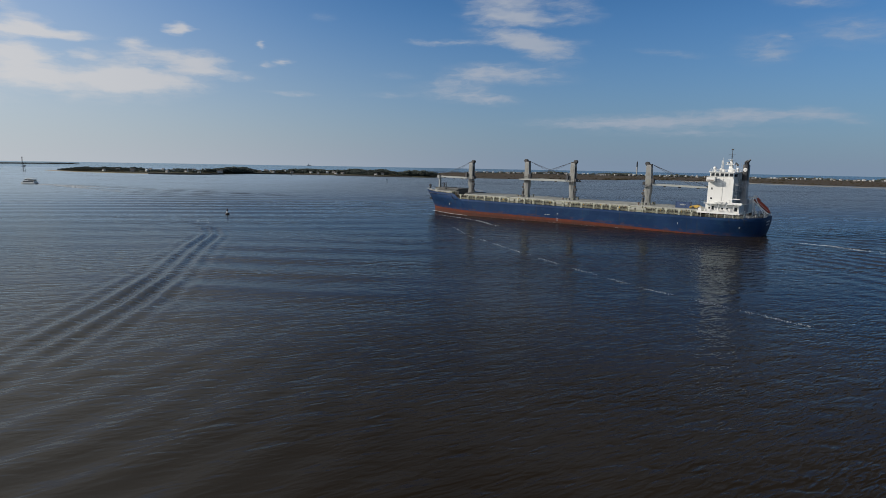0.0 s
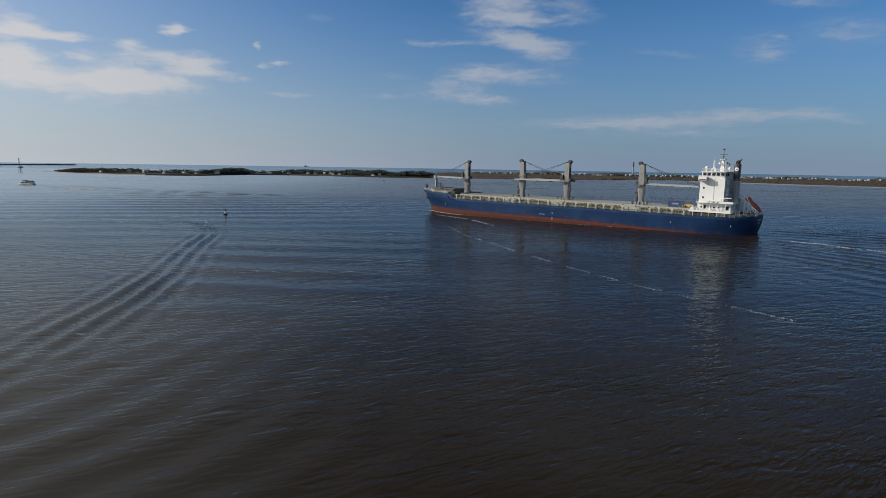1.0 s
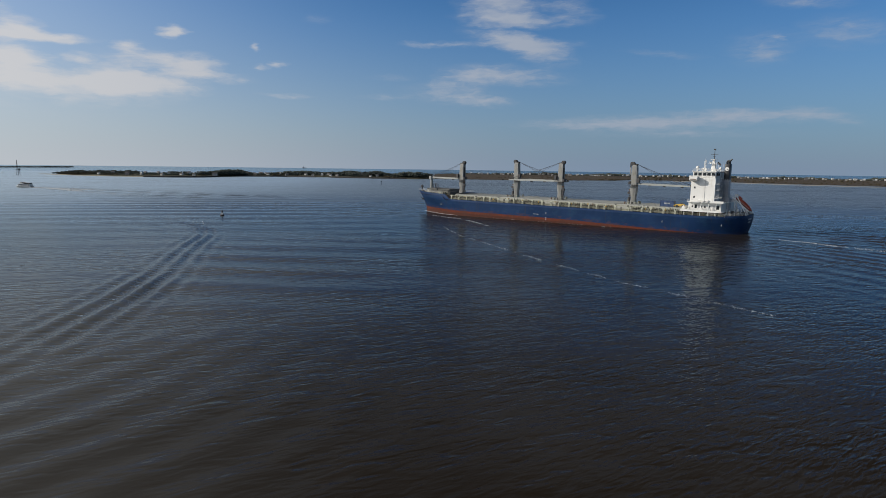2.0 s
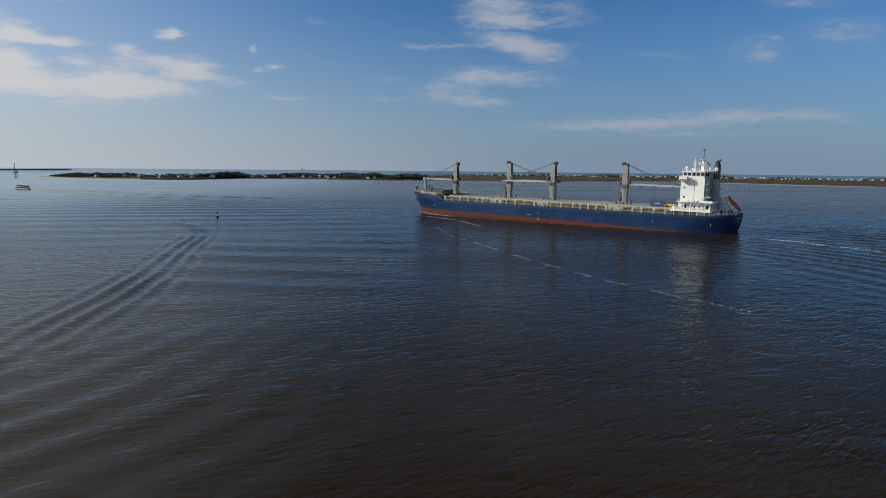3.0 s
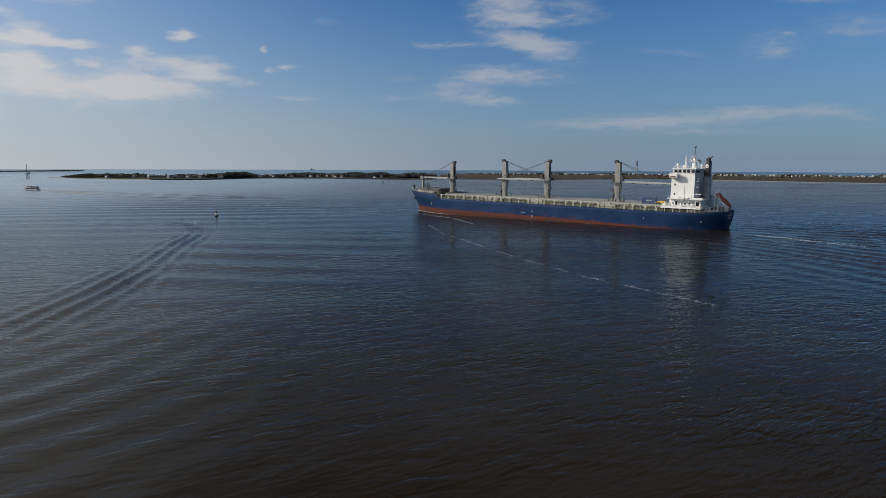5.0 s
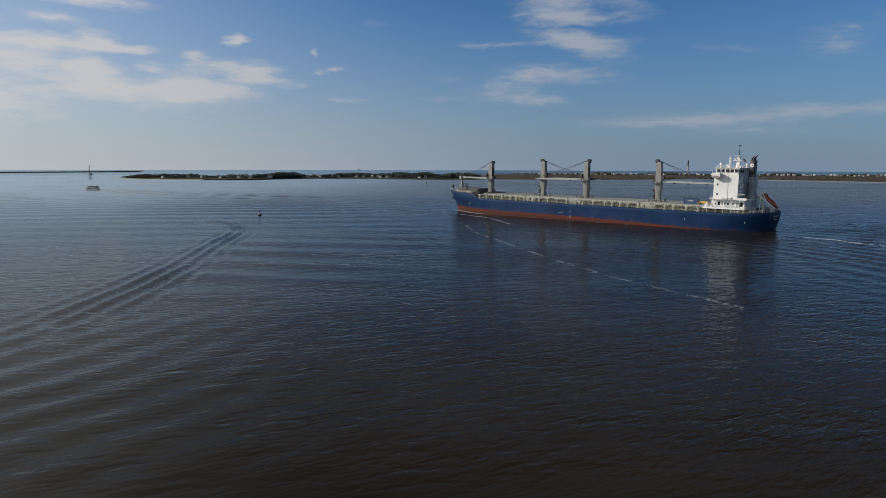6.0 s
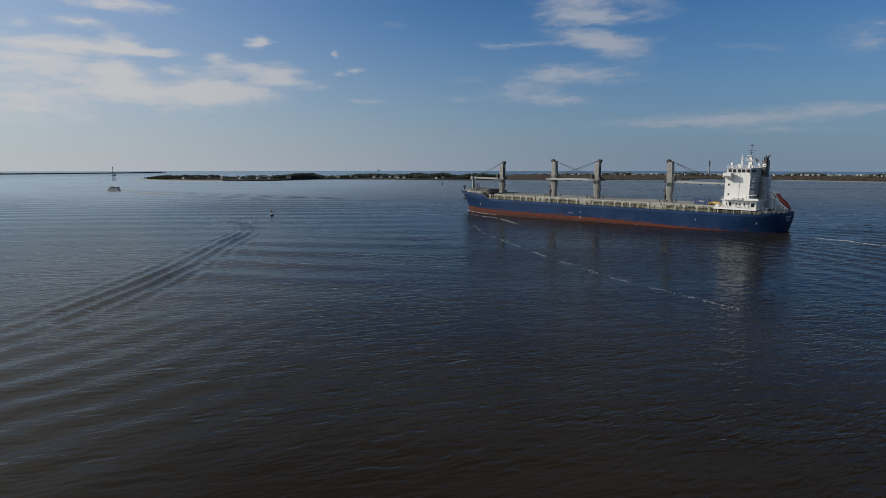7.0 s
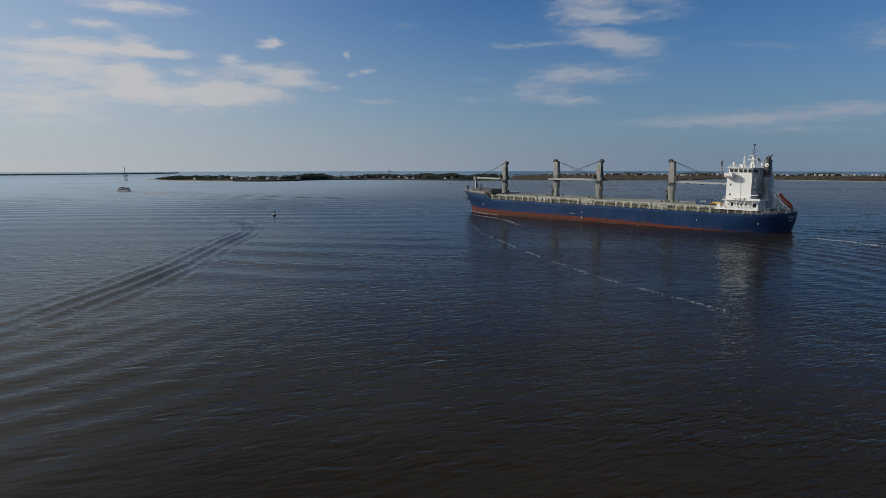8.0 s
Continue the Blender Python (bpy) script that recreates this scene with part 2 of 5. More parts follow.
# heights of the ripples, in metres, longest last
RIP_C, RIP_B, RIP_R, RIP_A, RIP_D = 0.11, 0.20, 0.06, 0.29, 1.1


def water_material():
    """Silty estuary water: brown body under a glossy skin, ripples at several sizes."""
    k = Mat("estuary_water")
    calm = k.span(k.noise(0.011, 3, k.coords((1.0, 2.2, 1), 8)), 0.35, 0.65, 0.6, 1.0)
    # sheltered and smoother up-sun, ruffled by the breeze beyond the channel
    calm = k.math("MULTIPLY", calm, k.span(k.at(0), -190.0, 110.0, 0.45, 1.3))
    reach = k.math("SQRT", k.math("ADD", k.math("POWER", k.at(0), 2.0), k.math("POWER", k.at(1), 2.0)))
    calm = k.math("MULTIPLY", calm, k.span(reach, 40.0, 125.0, 0.75, 1.0))
    # wind streaks on the open reach
    streak = k.noise(1.0, 4, k.coords((0.0035, 0.016, 1), -8), 0.6, 0.6)
    ruffle = k.math("MULTIPLY", calm, k.span(streak, 0.36, 0.64, 0.45, 1.65))
    # churned water astern of the ship
    churn = k.math("ADD", k.math("POWER", k.math("DIVIDE", k.math("SUBTRACT", k.at(0), 215.0), 85.0), 2.0), k.math("POWER", k.math("DIVIDE", k.math("SUBTRACT", k.at(1), 262.0), 48.0), 2.0))
    ruffle = k.math("MULTIPLY", ruffle, k.span(churn, 0.2, 1.3, 2.0, 1.0))
    here = k.node("ShaderNodeTexCoord").outputs["Object"]

    def layer(dx, dy, scale, stretch, turn, shift, detail=1.0, dist=0.3):
        """One set of ripples, sampled a step away from the point; crests run at the angle turn."""
        add = k.node("ShaderNodeVectorMath", operation="ADD")
        k.put(add.inputs[0], here), k.put(add.inputs[1], (dx, dy, shift))
        rot = k.node("ShaderNodeMapping")
        k.put(rot.inputs[0], add.outputs[0])
        rot.inputs["Rotation"].default_value = (0, 0, radians(-turn))
        pull = k.node("ShaderNodeVectorMath", operation="MULTIPLY")
        k.put(pull.inputs[0], rot.outputs[0]), k.put(pull.inputs[1], (stretch, 1.0, 1.0))
        return k.noise(scale, detail, pull.outputs[0], 0.5, dist)

    reach_c = k.span(reach, 90.0, 260.0, 1.0, 0.3)
    reach_a = k.span(reach, 60.0, 200.0, 0.4, 1.0)
    reach_d = k.math("SUBTRACT", k.span(reach, 170.0, 520.0, 0.0, 1.0), k.span(reach, 1500.0, 2800.0, 0.0, 0.8))

    def height(dx, dy):
        a = layer(dx, dy, 0.36, 0.55, 8.0, 0.0, 1.5)
        b = layer(dx, dy, 0.68, 0.38, 24.0, 9.0, 1.0, 0.5)
        c = layer(dx, dy, 1.8, 0.3, 28.0, 21.0, 1.5, 0.5)
        d = layer(dx, dy, 0.14, 0.55, 4.0, 33.0, 2.0)
        ridge = k.math("SQRT", k.math("ADD", k.math("POWER", k.math("SUBTRACT", k.math("MULTIPLY", b, 2.0), 1.0), 2.0), 0.004))
        h = k.math("ADD", k.math("MULTIPLY", k.math("MULTIPLY", a, reach_a), RIP_A), k.math("MULTIPLY", b, RIP_B))
        h = k.math("SUBTRACT", h, k.math("MULTIPLY", ridge, RIP_R))
        h = k.math("ADD", h, k.math("MULTIPLY", k.math("MULTIPLY", c, reach_c), RIP_C))
        return k.math("ADD", h, k.math("MULTIPLY", k.math("MULTIPLY", d, reach_d), RIP_D))

    step = 0.18
    h0, hx, hy = height(0, 0), height(step, 0), height(0, step)
    fall = k.math("MULTIPLY", ruffle, -1.0 / step)
    slope = k.node("ShaderNodeCombineXYZ")
    k.put(slope.inputs[0], k.math("MULTIPLY", k.math("SUBTRACT", hx, h0), fall))
    # far normals are leaned towards -y so the water reflects higher, darker sky
    far_lean = k.math("SUBTRACT", k.span(reach, 150.0, 520.0, 0.0, 0.05), k.span(reach, 1400.0, 2600.0, 0.0, 0.045))
    far_lean = k.math("MULTIPLY", far_lean, k.span(k.at(0), -260.0, 0.0, 0.1, 1.0))
    k.put(slope.inputs[1], k.math("SUBTRACT", k.math("MULTIPLY", k.math("SUBTRACT", hy, h0), fall), far_lean))
    lean_ = k.node("ShaderNodeVectorMath", operation="ADD")
    k.put(lean_.inputs[0], k.node("ShaderNodeNewGeometry").outputs["Normal"]), k.put(lean_.inputs[1], slope.outputs[0])
    unit = k.node("ShaderNodeVectorMath", operation="NORMALIZE")
    k.put(unit.inputs[0], lean_.outputs[0])
    rippled = unit.outputs[0]
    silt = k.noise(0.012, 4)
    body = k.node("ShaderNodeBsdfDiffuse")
    # near water up-sun is coloured paler for reflected sky glare; silt mottles the rest
    glare_and_silt = k.math("ADD", k.math("MULTIPLY", k.span(k.at(0), -85.0, -2.0, 0.95, 0.0), k.span(reach, 110.0, 300.0, 1.0, 0.1)), k.span(silt, 0.35, 0.65, 0.0, 0.16))
    k.put(body.inputs["Color"], k.mix(glare_and_silt, (0.0112, 0.0074, 0.0042), (0.068, 0.063, 0.056)))
    skin = k.node("ShaderNodeBsdfGlossy")
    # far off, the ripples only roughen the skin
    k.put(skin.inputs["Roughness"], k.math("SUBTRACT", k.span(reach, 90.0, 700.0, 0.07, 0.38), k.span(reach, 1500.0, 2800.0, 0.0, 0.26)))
    skin.inputs["Color"].default_value = (0.662, 0.787, 0.875, 1)
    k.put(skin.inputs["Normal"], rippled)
    fres = k.node("ShaderNodeFresnel")
    fres.inputs["IOR"].default_value = 1.33
    k.put(fres.inputs["Normal"], rippled)
    both = k.node("ShaderNodeMixShader")
    k.put(both.inputs[0], k.math("MULTIPLY", k.math("POWER", fres.outputs[0], 1.42), 0.99, True))
    k.t.links.new(body.outputs[0], both.inputs[1])
    k.t.links.new(skin.outputs[0], both.inputs[2])
    k.t.links.new(both.outputs[0], k.t.nodes["Material Output"].inputs["Surface"])
    return k.m


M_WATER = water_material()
M_HULL = hull_paint()
M_DECK = painted("deck_paint", (0.16, 0.11, 0.08), (0.07, 0.05, 0.04), 0.75, 0.4, 0.7)
M_BEIGE = painted("hatch_paint", (0.27, 0.27, 0.20), (0.12, 0.12, 0.075), 0.65, 0.5, 0.75)
M_POST = painted("stanchion_paint", (0.40, 0.40, 0.32), (0.2, 0.19, 0.13), 0.65, 0.8, 0.7)
# olive taken almost to black: shade between the stanchions is in this colour
M_COAM = painted("shaded_coaming_paint", (0.06, 0.056, 0.045), (0.035, 0.03, 0.022), 0.7, 0.5, 0.6)
M_COVER = painted("hatch_cover_paint", (0.34, 0.34, 0.305), (0.20, 0.195, 0.155), 0.7, 0.25, 0.6)
M_DARKCOVER = painted("dark_steel_paint", (0.085, 0.085, 0.08), (0.05, 0.04, 0.03), 0.65, 0.5, 0.6)
M_CRANE = painted("crane_paint", (0.215, 0.215, 0.205), (0.11, 0.112, 0.09), 0.6, 0.4, 0.55)
M_CRANE2 = painted("crane_panel_paint", (0.22, 0.215, 0.19), (0.12, 0.1, 0.075), 0.65, 0.6, 0.6)
M_JIB = painted("jib_paint", (0.29, 0.30, 0.285), (0.18, 0.22, 0.18), 0.6, 0.4, 0.5)
M_WHITE = painted("white_ship_paint", (0.72, 0.71, 0.68), (0.47, 0.44, 0.34), 0.45, 0.25, 0.4)
M_GREYCASE = painted("casing_paint", (0.40, 0.40, 0.41), (0.24, 0.22, 0.20), 0.55, 0.3, 0.5)
M_BLACK = painted("black_funnel_paint", (0.018, 0.018, 0.02), (0.05, 0.045, 0.04), 0.45, 0.4, 0.5)
M_GLASS = painted("dark_window_glass", (0.012, 0.014, 0.017), (0.02, 0.02, 0.022), 0.08, 2.0, 0.3, streak=False)
M_CABLE = painted("wire_rope", (0.045, 0.043, 0.04), (0.09, 0.07, 0.05), 0.6, 3.0, 0.5, 0.6)
M_ORANGE = painted("lifeboat_orange", (0.25, 0.038, 0.018), (0.15, 0.04, 0.025), 0.4, 0.6, 0.5)
M_CONT = painted("container_blue", (0.016, 0.042, 0.115), (0.03, 0.035, 0.05), 0.5, 0.7, 0.5)
M_YELLOW = painted("machine_yellow", (0.42, 0.26, 0.03), (0.25, 0.14, 0.04), 0.5, 0.8, 0.5)
M_MARK = painted("white_marking", (0.30, 0.32, 0.34), (0.22, 0.25, 0.29), 0.6, 1.5, 0.6)
M_RUST = painted("rusty_steel", (0.12, 0.075, 0.05), (0.20, 0.10, 0.05), 0.8, 0.8, 0.8)
M_FOAM = painted("sea_foam", (0.43, 0.46, 0.49), (0.30, 0.32, 0.34), 0.9, 1.0, 0.6, streak=False)
M_MARSH = painted("marsh_grass", (0.062, 0.050, 0.037), (0.036, 0.033, 0.024), 0.95, 0.014, 0.9, streak=False)
M_SAND = painted("pale_sand", (0.28, 0.25, 0.20), (0.18, 0.16, 0.13), 0.95, 0.03, 0.7, streak=False)
M_EARTH = painted("wooded_ground", (0.055, 0.055, 0.038), (0.085, 0.072, 0.05), 0.95, 0.02, 0.8, streak=False)
# greyed and lifted a little: distance haze is mixed into this foliage colour
M_LEAF = painted("hazed_evergreen_foliage", (0.062, 0.072, 0.062), (0.095, 0.098, 0.082), 0.85, 0.05, 0.8, streak=False)
M_SCRUB = painted("brown_scrub", (0.055, 0.046, 0.029), (0.036, 0.035, 0.021), 0.9, 0.05, 0.8, streak=False)
M_HOUSE = painted("pale_siding", (0.58, 0.57, 0.55), (0.45, 0.40, 0.37), 0.7, 0.4, 0.5)
M_HOUSE2 = painted("grey_siding", (0.30, 0.29, 0.28), (0.22, 0.20, 0.18), 0.7, 0.4, 0.5)
M_ROOF = painted("shingle_roof", (0.085, 0.08, 0.078), (0.13, 0.11, 0.10), 0.85, 0.6, 0.6)
M_ROOF2 = painted("light_metal_roof", (0.45, 0.46, 0.46), (0.3, 0.29, 0.28), 0.45, 0.6, 0.5)
M_BUOY = painted("buoy_dark_paint", (0.028, 0.013, 0.013), (0.02, 0.016, 0.015), 0.6, 1.0, 0.6)
M_DARK = painted("weathered_dark_steel", (0.04, 0.04, 0.042), (0.07, 0.05, 0.04), 0.7, 0.6, 0.6)
M_CONC = painted("grey_concrete", (0.30, 0.30, 0.29), (0.2, 0.19, 0.18), 0.85, 0.1, 0.6)
for dull in (M_LEAF, M_SCRUB, M_MARSH, M_EARTH, M_SAND):
    dull.node_tree.nodes["Principled BSDF"].inputs["Specular IOR Level"].default_value = 0.08


# ---------- mesh helpers ----------
def box(bm, x0, x1, y0, y1, z0, z1):
    vs = [bm.verts.new((x, y, z)) for z in (z0, z1) for x, y in ((x0, y0), (x1, y0), (x1, y1), (x0, y1))]
    for f in ((3, 2, 1, 0), (4, 5, 6, 7), (0, 1, 5, 4), (1, 2, 6, 5), (2, 3, 7, 6), (3, 0, 4, 7)):
        bm.faces.new([vs[i] for i in f])
    return bm


def loft(bm, rings, close=True):
    """Skin over rings of equally many points, with caps."""
    rows = [[bm.verts.new(p) for p in r] for r in rings]
    n = len(rows[0])
    for a, b in zip(rows, rows[1:]):
        for i in range(n):
            bm.faces.new((a[i], a[(i + 1) % n], b[(i + 1) % n], b[i]))
    if close:
        bm.faces.new(rows[0][::-1])
        bm.faces.new(rows[-1])
    return bm


def rect(cx, cy, hx, hy, z):
    return [(cx - hx, cy - hy, z), (cx + hx, cy - hy, z), (cx + hx, cy + hy, z), (cx - hx, cy + hy, z)]


def rrect(cx, cy, hx, hy, z, r=0.4, n=3):
    """A rectangle with rounded corners."""
    pts = []
    for sx, sy, a0 in ((1, -1, -90), (1, 1, 0), (-1, 1, 90), (-1, -1, 180)):
        for i in range(n + 1):
            a = radians(a0 + 90 * i / n)
            pts.append((cx + sx * (hx - r) + r * math.cos(a), cy + sy * (hy - r) + r * math.sin(a), z))
    return pts


def circle(c, r, z, n=12, rx=1.0):
    return [(c[0] + r * rx * math.cos(2 * math.pi * i / n), c[1] + r * math.sin(2 * math.pi * i / n), z) for i in range(n)]


def tube(bm, a, b, r, n=6, r2=None):
    a, b = Vector(a), Vector(b)
    q = (b - a).to_track_quat("Z", "Y")
    r2 = r if r2 is None else r2
    rings = []
    for c, rr in ((a, r), (b, r2)):
        rings.append([c + q @ Vector((rr * math.cos(2 * math.pi * i / n), rr * math.sin(2 * math.pi * i / n), 0)) for i in range(n)])
    return loft(bm, rings)


def ball(bm, c, r, n=10, squash=1.0):
    m = Matrix.Translation(c) @ Matrix.Diagonal((r, r, r * squash, 1))
    bmesh.ops.create_uvsphere(bm, u_segments=n, v_segments=max(4, n * 2 // 3), radius=1, matrix=m)
    return bm


def eased(bm, w):
    """Bevels the sharp edges."""
    es = [e for e in bm.edges if len(e.link_faces) == 2 and e.calc_face_angle(0) > 0.6]
    bmesh.ops.bevel(bm, geom=es, offset=w, segments=1, affect="EDGES")
    return bm


def mesh_of(bm, name, material, smooth=False):
    me = bpy.data.meshes.new(name)
    bmesh.ops.recalc_face_normals(bm, faces=bm.faces)
    bm.to_mesh(me)
    bm.free()
    me.materials.append(material)
    if smooth:
        me.shade_smooth()
        me.set_sharp_from_angle(angle=radians(40))
    return me


def part(name, bm, material, parent, label="", smooth=False):
    ob = new(name, mesh_of(bm, name, material, smooth))
    ob.parent = parent
    return tagged(ob, label)


def share(name, mesh, parent, m):
    """One more piece on a shared mesh."""
    ob = new(name, mesh)
    ob.parent = parent
    ob.matrix_basis = m
    return ob


def thing(name, m, label, category, group="", kind=""):
    ob = new(name)
    ob.matrix_basis = m
    return tagged(ob, label, category, group, kind)


B = bmesh.new

# ---------- water ----------
WAKE = [(-128, 292), (-119, 284), (-110, 276), (-102, 267), (-94.5, 254), (-86, 232), (-80.5, 203), (-75, 178), (-69.5, 155), (-66.5, 138), (-64.5, 125), (-63, 110), (-62, 97), (-61, 85), (-60, 45)]


FERRY_WAVES = (((-390, 640), (-60, 470), 0.5), ((-385, 618), (-150, 470), 0.4))


def wake_offset(x, y):
    """Sideways distance from the boat wake's main crest, and how far down it."""
    ys = np.array([q[1] for q in WAKE][::-1], float)
    xs = np.array([q[0] for q in WAKE][::-1], float)
    c = np.interp(y, ys, xs)
    return (x - c) * 0.93, np.clip((284 - y) / 235, 0, 1)


def sea_height(x, y):
    """Height of the water: the long waves that can be told apart."""
    x, y = np.asarray(x, float), np.asarray(y, float)
    d, s = wake_offset(x, y)
    lead = np.clip((y - 55) / 60, 0, 1) * np.clip((290 - y) / 30, 0, 1)
    comb = np.cos(2 * np.pi * d / (3.2 + 1.6 * s)) * np.exp(-((d + 0.5) / (4.0 + 5.0 * s)) ** 2)
    # towards its head the wake breaks up into short feathered crests
    feather = 1 + np.clip((y - 225) / 25, 0, 1) * 0.9 * np.cos(2 * np.pi * (y - 0.35 * x) / 11.0)
    h = 0.58 * comb * feather * (1 - 0.65 * s) * lead * (0.85 + 0.3 * np.sin(y * 0.13 + x * 0.05) * np.sin(y * 0.047 + 1))
    # transverse waves that fan out beside the wake
    bend = y + 0.0009 * (x + 45) ** 2 + 2 * np.sin(x * 0.04 + 1)
    side = np.exp(-((x + 48) / 38) ** 2) * np.exp(-((y - 178) / 52) ** 2) * (1 - np.exp(-(np.clip(d, 0, None) / 6) ** 2))
    h += (0.31 + 0.1 * np.sin(x * 0.06 + y * 0.037)) * side * np.cos(2 * np.pi * (bend - 186) / 22.3 + 1.57 + 0.5 * np.sin(x * 0.05 + y * 0.02))
    far = np.exp(-((x + 260) / 190) ** 2) * np.exp(-((y - 400) / 190) ** 2)
    h += (0.26 + 0.16 * np.sin(x * 0.023 + y * 0.011)) * far * np.cos(2 * np.pi * (y * 0.95 - x * 0.3) / 25 + 2.4 * np.sin(x * 0.015 + y * 0.006) + np.sin(y * 0.03 - x * 0.01))
    # long low waves trailing from the ferry
    for p0, p1, amp in FERRY_WAVES:
        ux, uy = p1[0] - p0[0], p1[1] - p0[1]
        ln = math.hypot(ux, uy)
        al, ac = ((x - p0[0]) * ux + (y - p0[1]) * uy) / ln, ((x - p0[0]) * uy - (y - p0[1]) * ux) / ln
        run = np.clip(al / 40, 0, 1) * np.clip((ln - al) / 120, 0, 1)
        h += amp * run * np.cos(2 * np.pi * ac / 17) * np.exp(-(ac / 13) ** 2) * (0.8 + 0.3 * np.sin(al * 0.03))
    # low swell everywhere
    fade = np.exp(-(np.hypot(x, y) / 420) ** 2)
    h += fade * (0.014 * np.cos(2 * np.pi * (y + 0.22 * x) / 9.3 + 1.3 * np.sin(x * 0.045 + y * 0.02))
                 + 0.014 * np.cos(2 * np.pi * (y - 0.35 * x) / 6.1 + 1.7 * np.sin(x * 0.06 - y * 0.035))
                 + 0.012 * np.cos(2 * np.pi * (0.6 * y + 0.8 * x) / 13.0 + np.sin(y * 0.05)))
    # broad smooth remains of the wake close by
    near = np.exp(-((x + 46) / 30) ** 2) * np.exp(-((y - 60) / 34) ** 2)
    h += 0.13 * near * np.cos(2 * np.pi * (0.93 * x - 0.37 * y) / 8.0 + 1.3 * np.sin(0.06 * x + 0.09 * y) + 0.8 * np.sin(0.17 * y))
    # long low undulation across the channel
    h += 0.05 * np.exp(-(np.hypot(x, y - 90) / 130) ** 2) * np.cos(2 * np.pi * (0.9 * y - 0.43 * x) / 27 + 1.2 * np.sin(x * 0.03 - y * 0.01) + 2.2)
    # waves that spread from the ship's stern
    aft = np.exp(-((x - 132) / 45) ** 2) * np.exp(-((y - 165) / 62) ** 2) * np.clip((x - 78) / 25, 0, 1)
    h += 0.17 * aft * np.cos(2 * np.pi * (0.93 * x + 0.36 * y) / 9.0 + 1.1 * np.sin(y * 0.06) + 0.8 * np.sin(x * 0.09 + y * 0.04))
    back = np.exp(-((x - 205) / 60) ** 2) * np.exp(-((y - 235) / 50) ** 2)
    h += 0.16 * back * np.cos(2 * np.pi * (0.62 * x - 0.78 * y) / 13.0 + 1.3 * np.sin(y * 0.06 + x * 0.02))
    h += 0.26 * back * np.cos(2 * np.pi * (0.45 * x + 0.89 * y) / 11.0 + 1.5 * np.sin(x * 0.05 - y * 0.03))
    return h


def build_water():
    n = 1500
    r = [0.0, 10.0, 20.0, 28.0, 35.0]
    while r[-1] < 310:
        r.append(r[-1] + 0.75)
    while r[-1] < 720:
        r.append(r[-1] * 1.009)
    while r[-1] < 4950:
        r.append(min(4950, r[-1] * 1.04))
    r = np.array(r)
    a = np.arange(n) * 2 * np.pi / n
    R_, A_ = np.meshgrid(r, a, indexing="ij")
    x, y = R_ * np.sin(A_), R_ * np.cos(A_)
    co = np.stack([x, y, sea_height(x, y)], -1).reshape(-1, 3)
    i, j = np.meshgrid(np.arange(len(r) - 1), np.arange(n), indexing="ij")
    k = (j + 1) % n
    quads = np.stack([i * n + j, (i + 1) * n + j, (i + 1) * n + k, i * n + k], -1).reshape(-1, 4)
    me = bpy.data.meshes.new("water")
    me.vertices.add(len(co))
    me.vertices.foreach_set("co", co.astype(np.float32).ravel())
    me.loops.add(quads.size)
    me.loops.foreach_set("vertex_index", quads[:, ::-1].astype(np.int32).ravel())
    me.polygons.add(len(quads))
    me.polygons.foreach_set("loop_start", np.arange(0, quads.size, 4, dtype=np.int32))
    me.update(calc_edges=True)
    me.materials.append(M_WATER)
    me.shade_smooth()
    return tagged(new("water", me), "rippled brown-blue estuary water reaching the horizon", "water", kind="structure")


build_water()


def foam_along(bm, pts, width, count, size, seed, gaps=-0.12):
    """Loose flakes of foam strewn along a line on the water."""
    rnd = random.Random(seed)
    seg = [(Vector(a), Vector(b)) for a, b in zip(pts, pts[1:])]
    lens = [(b - a).length for a, b in seg]
    for _ in range(count):
        a, b = rnd.choices(seg, lens)[0]
        t = rnd.random()
        # flakes gather in knots
        if noise.noise(Vector((a + (b - a) * t).to_3d()) * 0.16 + Vector((seed, 0, 0))) < gaps + rnd.uniform(-0.25, 0.1):
            continue
        d = (b - a).normalized()
        off = rnd.gauss(0, width)
        c = a + (b - a) * t + Vector((-d.y, d.x)) * off
        s = size * rnd.uniform(0.35, 1.3)
        turn = math.atan2(d.y, d.x) + rnd.uniform(-0.7, 0.7)
        k = rnd.randint(5, 7)
        z = float(sea_height(c.x, c.y)) + 0.04 + 0.22 * (c.length > 380)
        top, low = [], []
        for i in range(k):
            w = 2 * math.pi * i / k
            rr = s * rnd.uniform(0.6, 1.2)
            px, py = rr * 2.2 * math.cos(w), rr * 0.6 * math.sin(w)
            q = (c.x + px * math.cos(turn) - py * math.sin(turn), c.y + px * math.sin(turn) + py * math.cos(turn))
            top.append((*q, z)), low.append((q[0], q[1], z - 0.35))
        loft(bm, [low, top])
    return bm


def foam(pts, width, count, size, seed, label, gaps=-0.12):
    tagged(new("sea_foam", mesh_of(foam_along(B(), pts, width, count, size, seed, gaps), "sea_foam", M_FOAM)), label, "foam", kind="stuff")


foam([(3, 272), (8, 240), (16, 215), (23, 192), (30, 172), (36, 156), (41.5, 142), (47.5, 131), (53, 122), (57.5, 114), (61, 107)], 0.35, 1500, 0.03, 3, "broken white line of foam on dark water", 0.0)
foam([(-1, 336), (5, 326), (12, 316), (18, 300), (23, 280)], 0.45, 600, 0.07, 4, "curved white line of foam beside the bow", -0.1)
foam([(-110, 286), (-104, 277)], 1.2, 12, 0.35, 5, "small white splashes where the wake breaks")

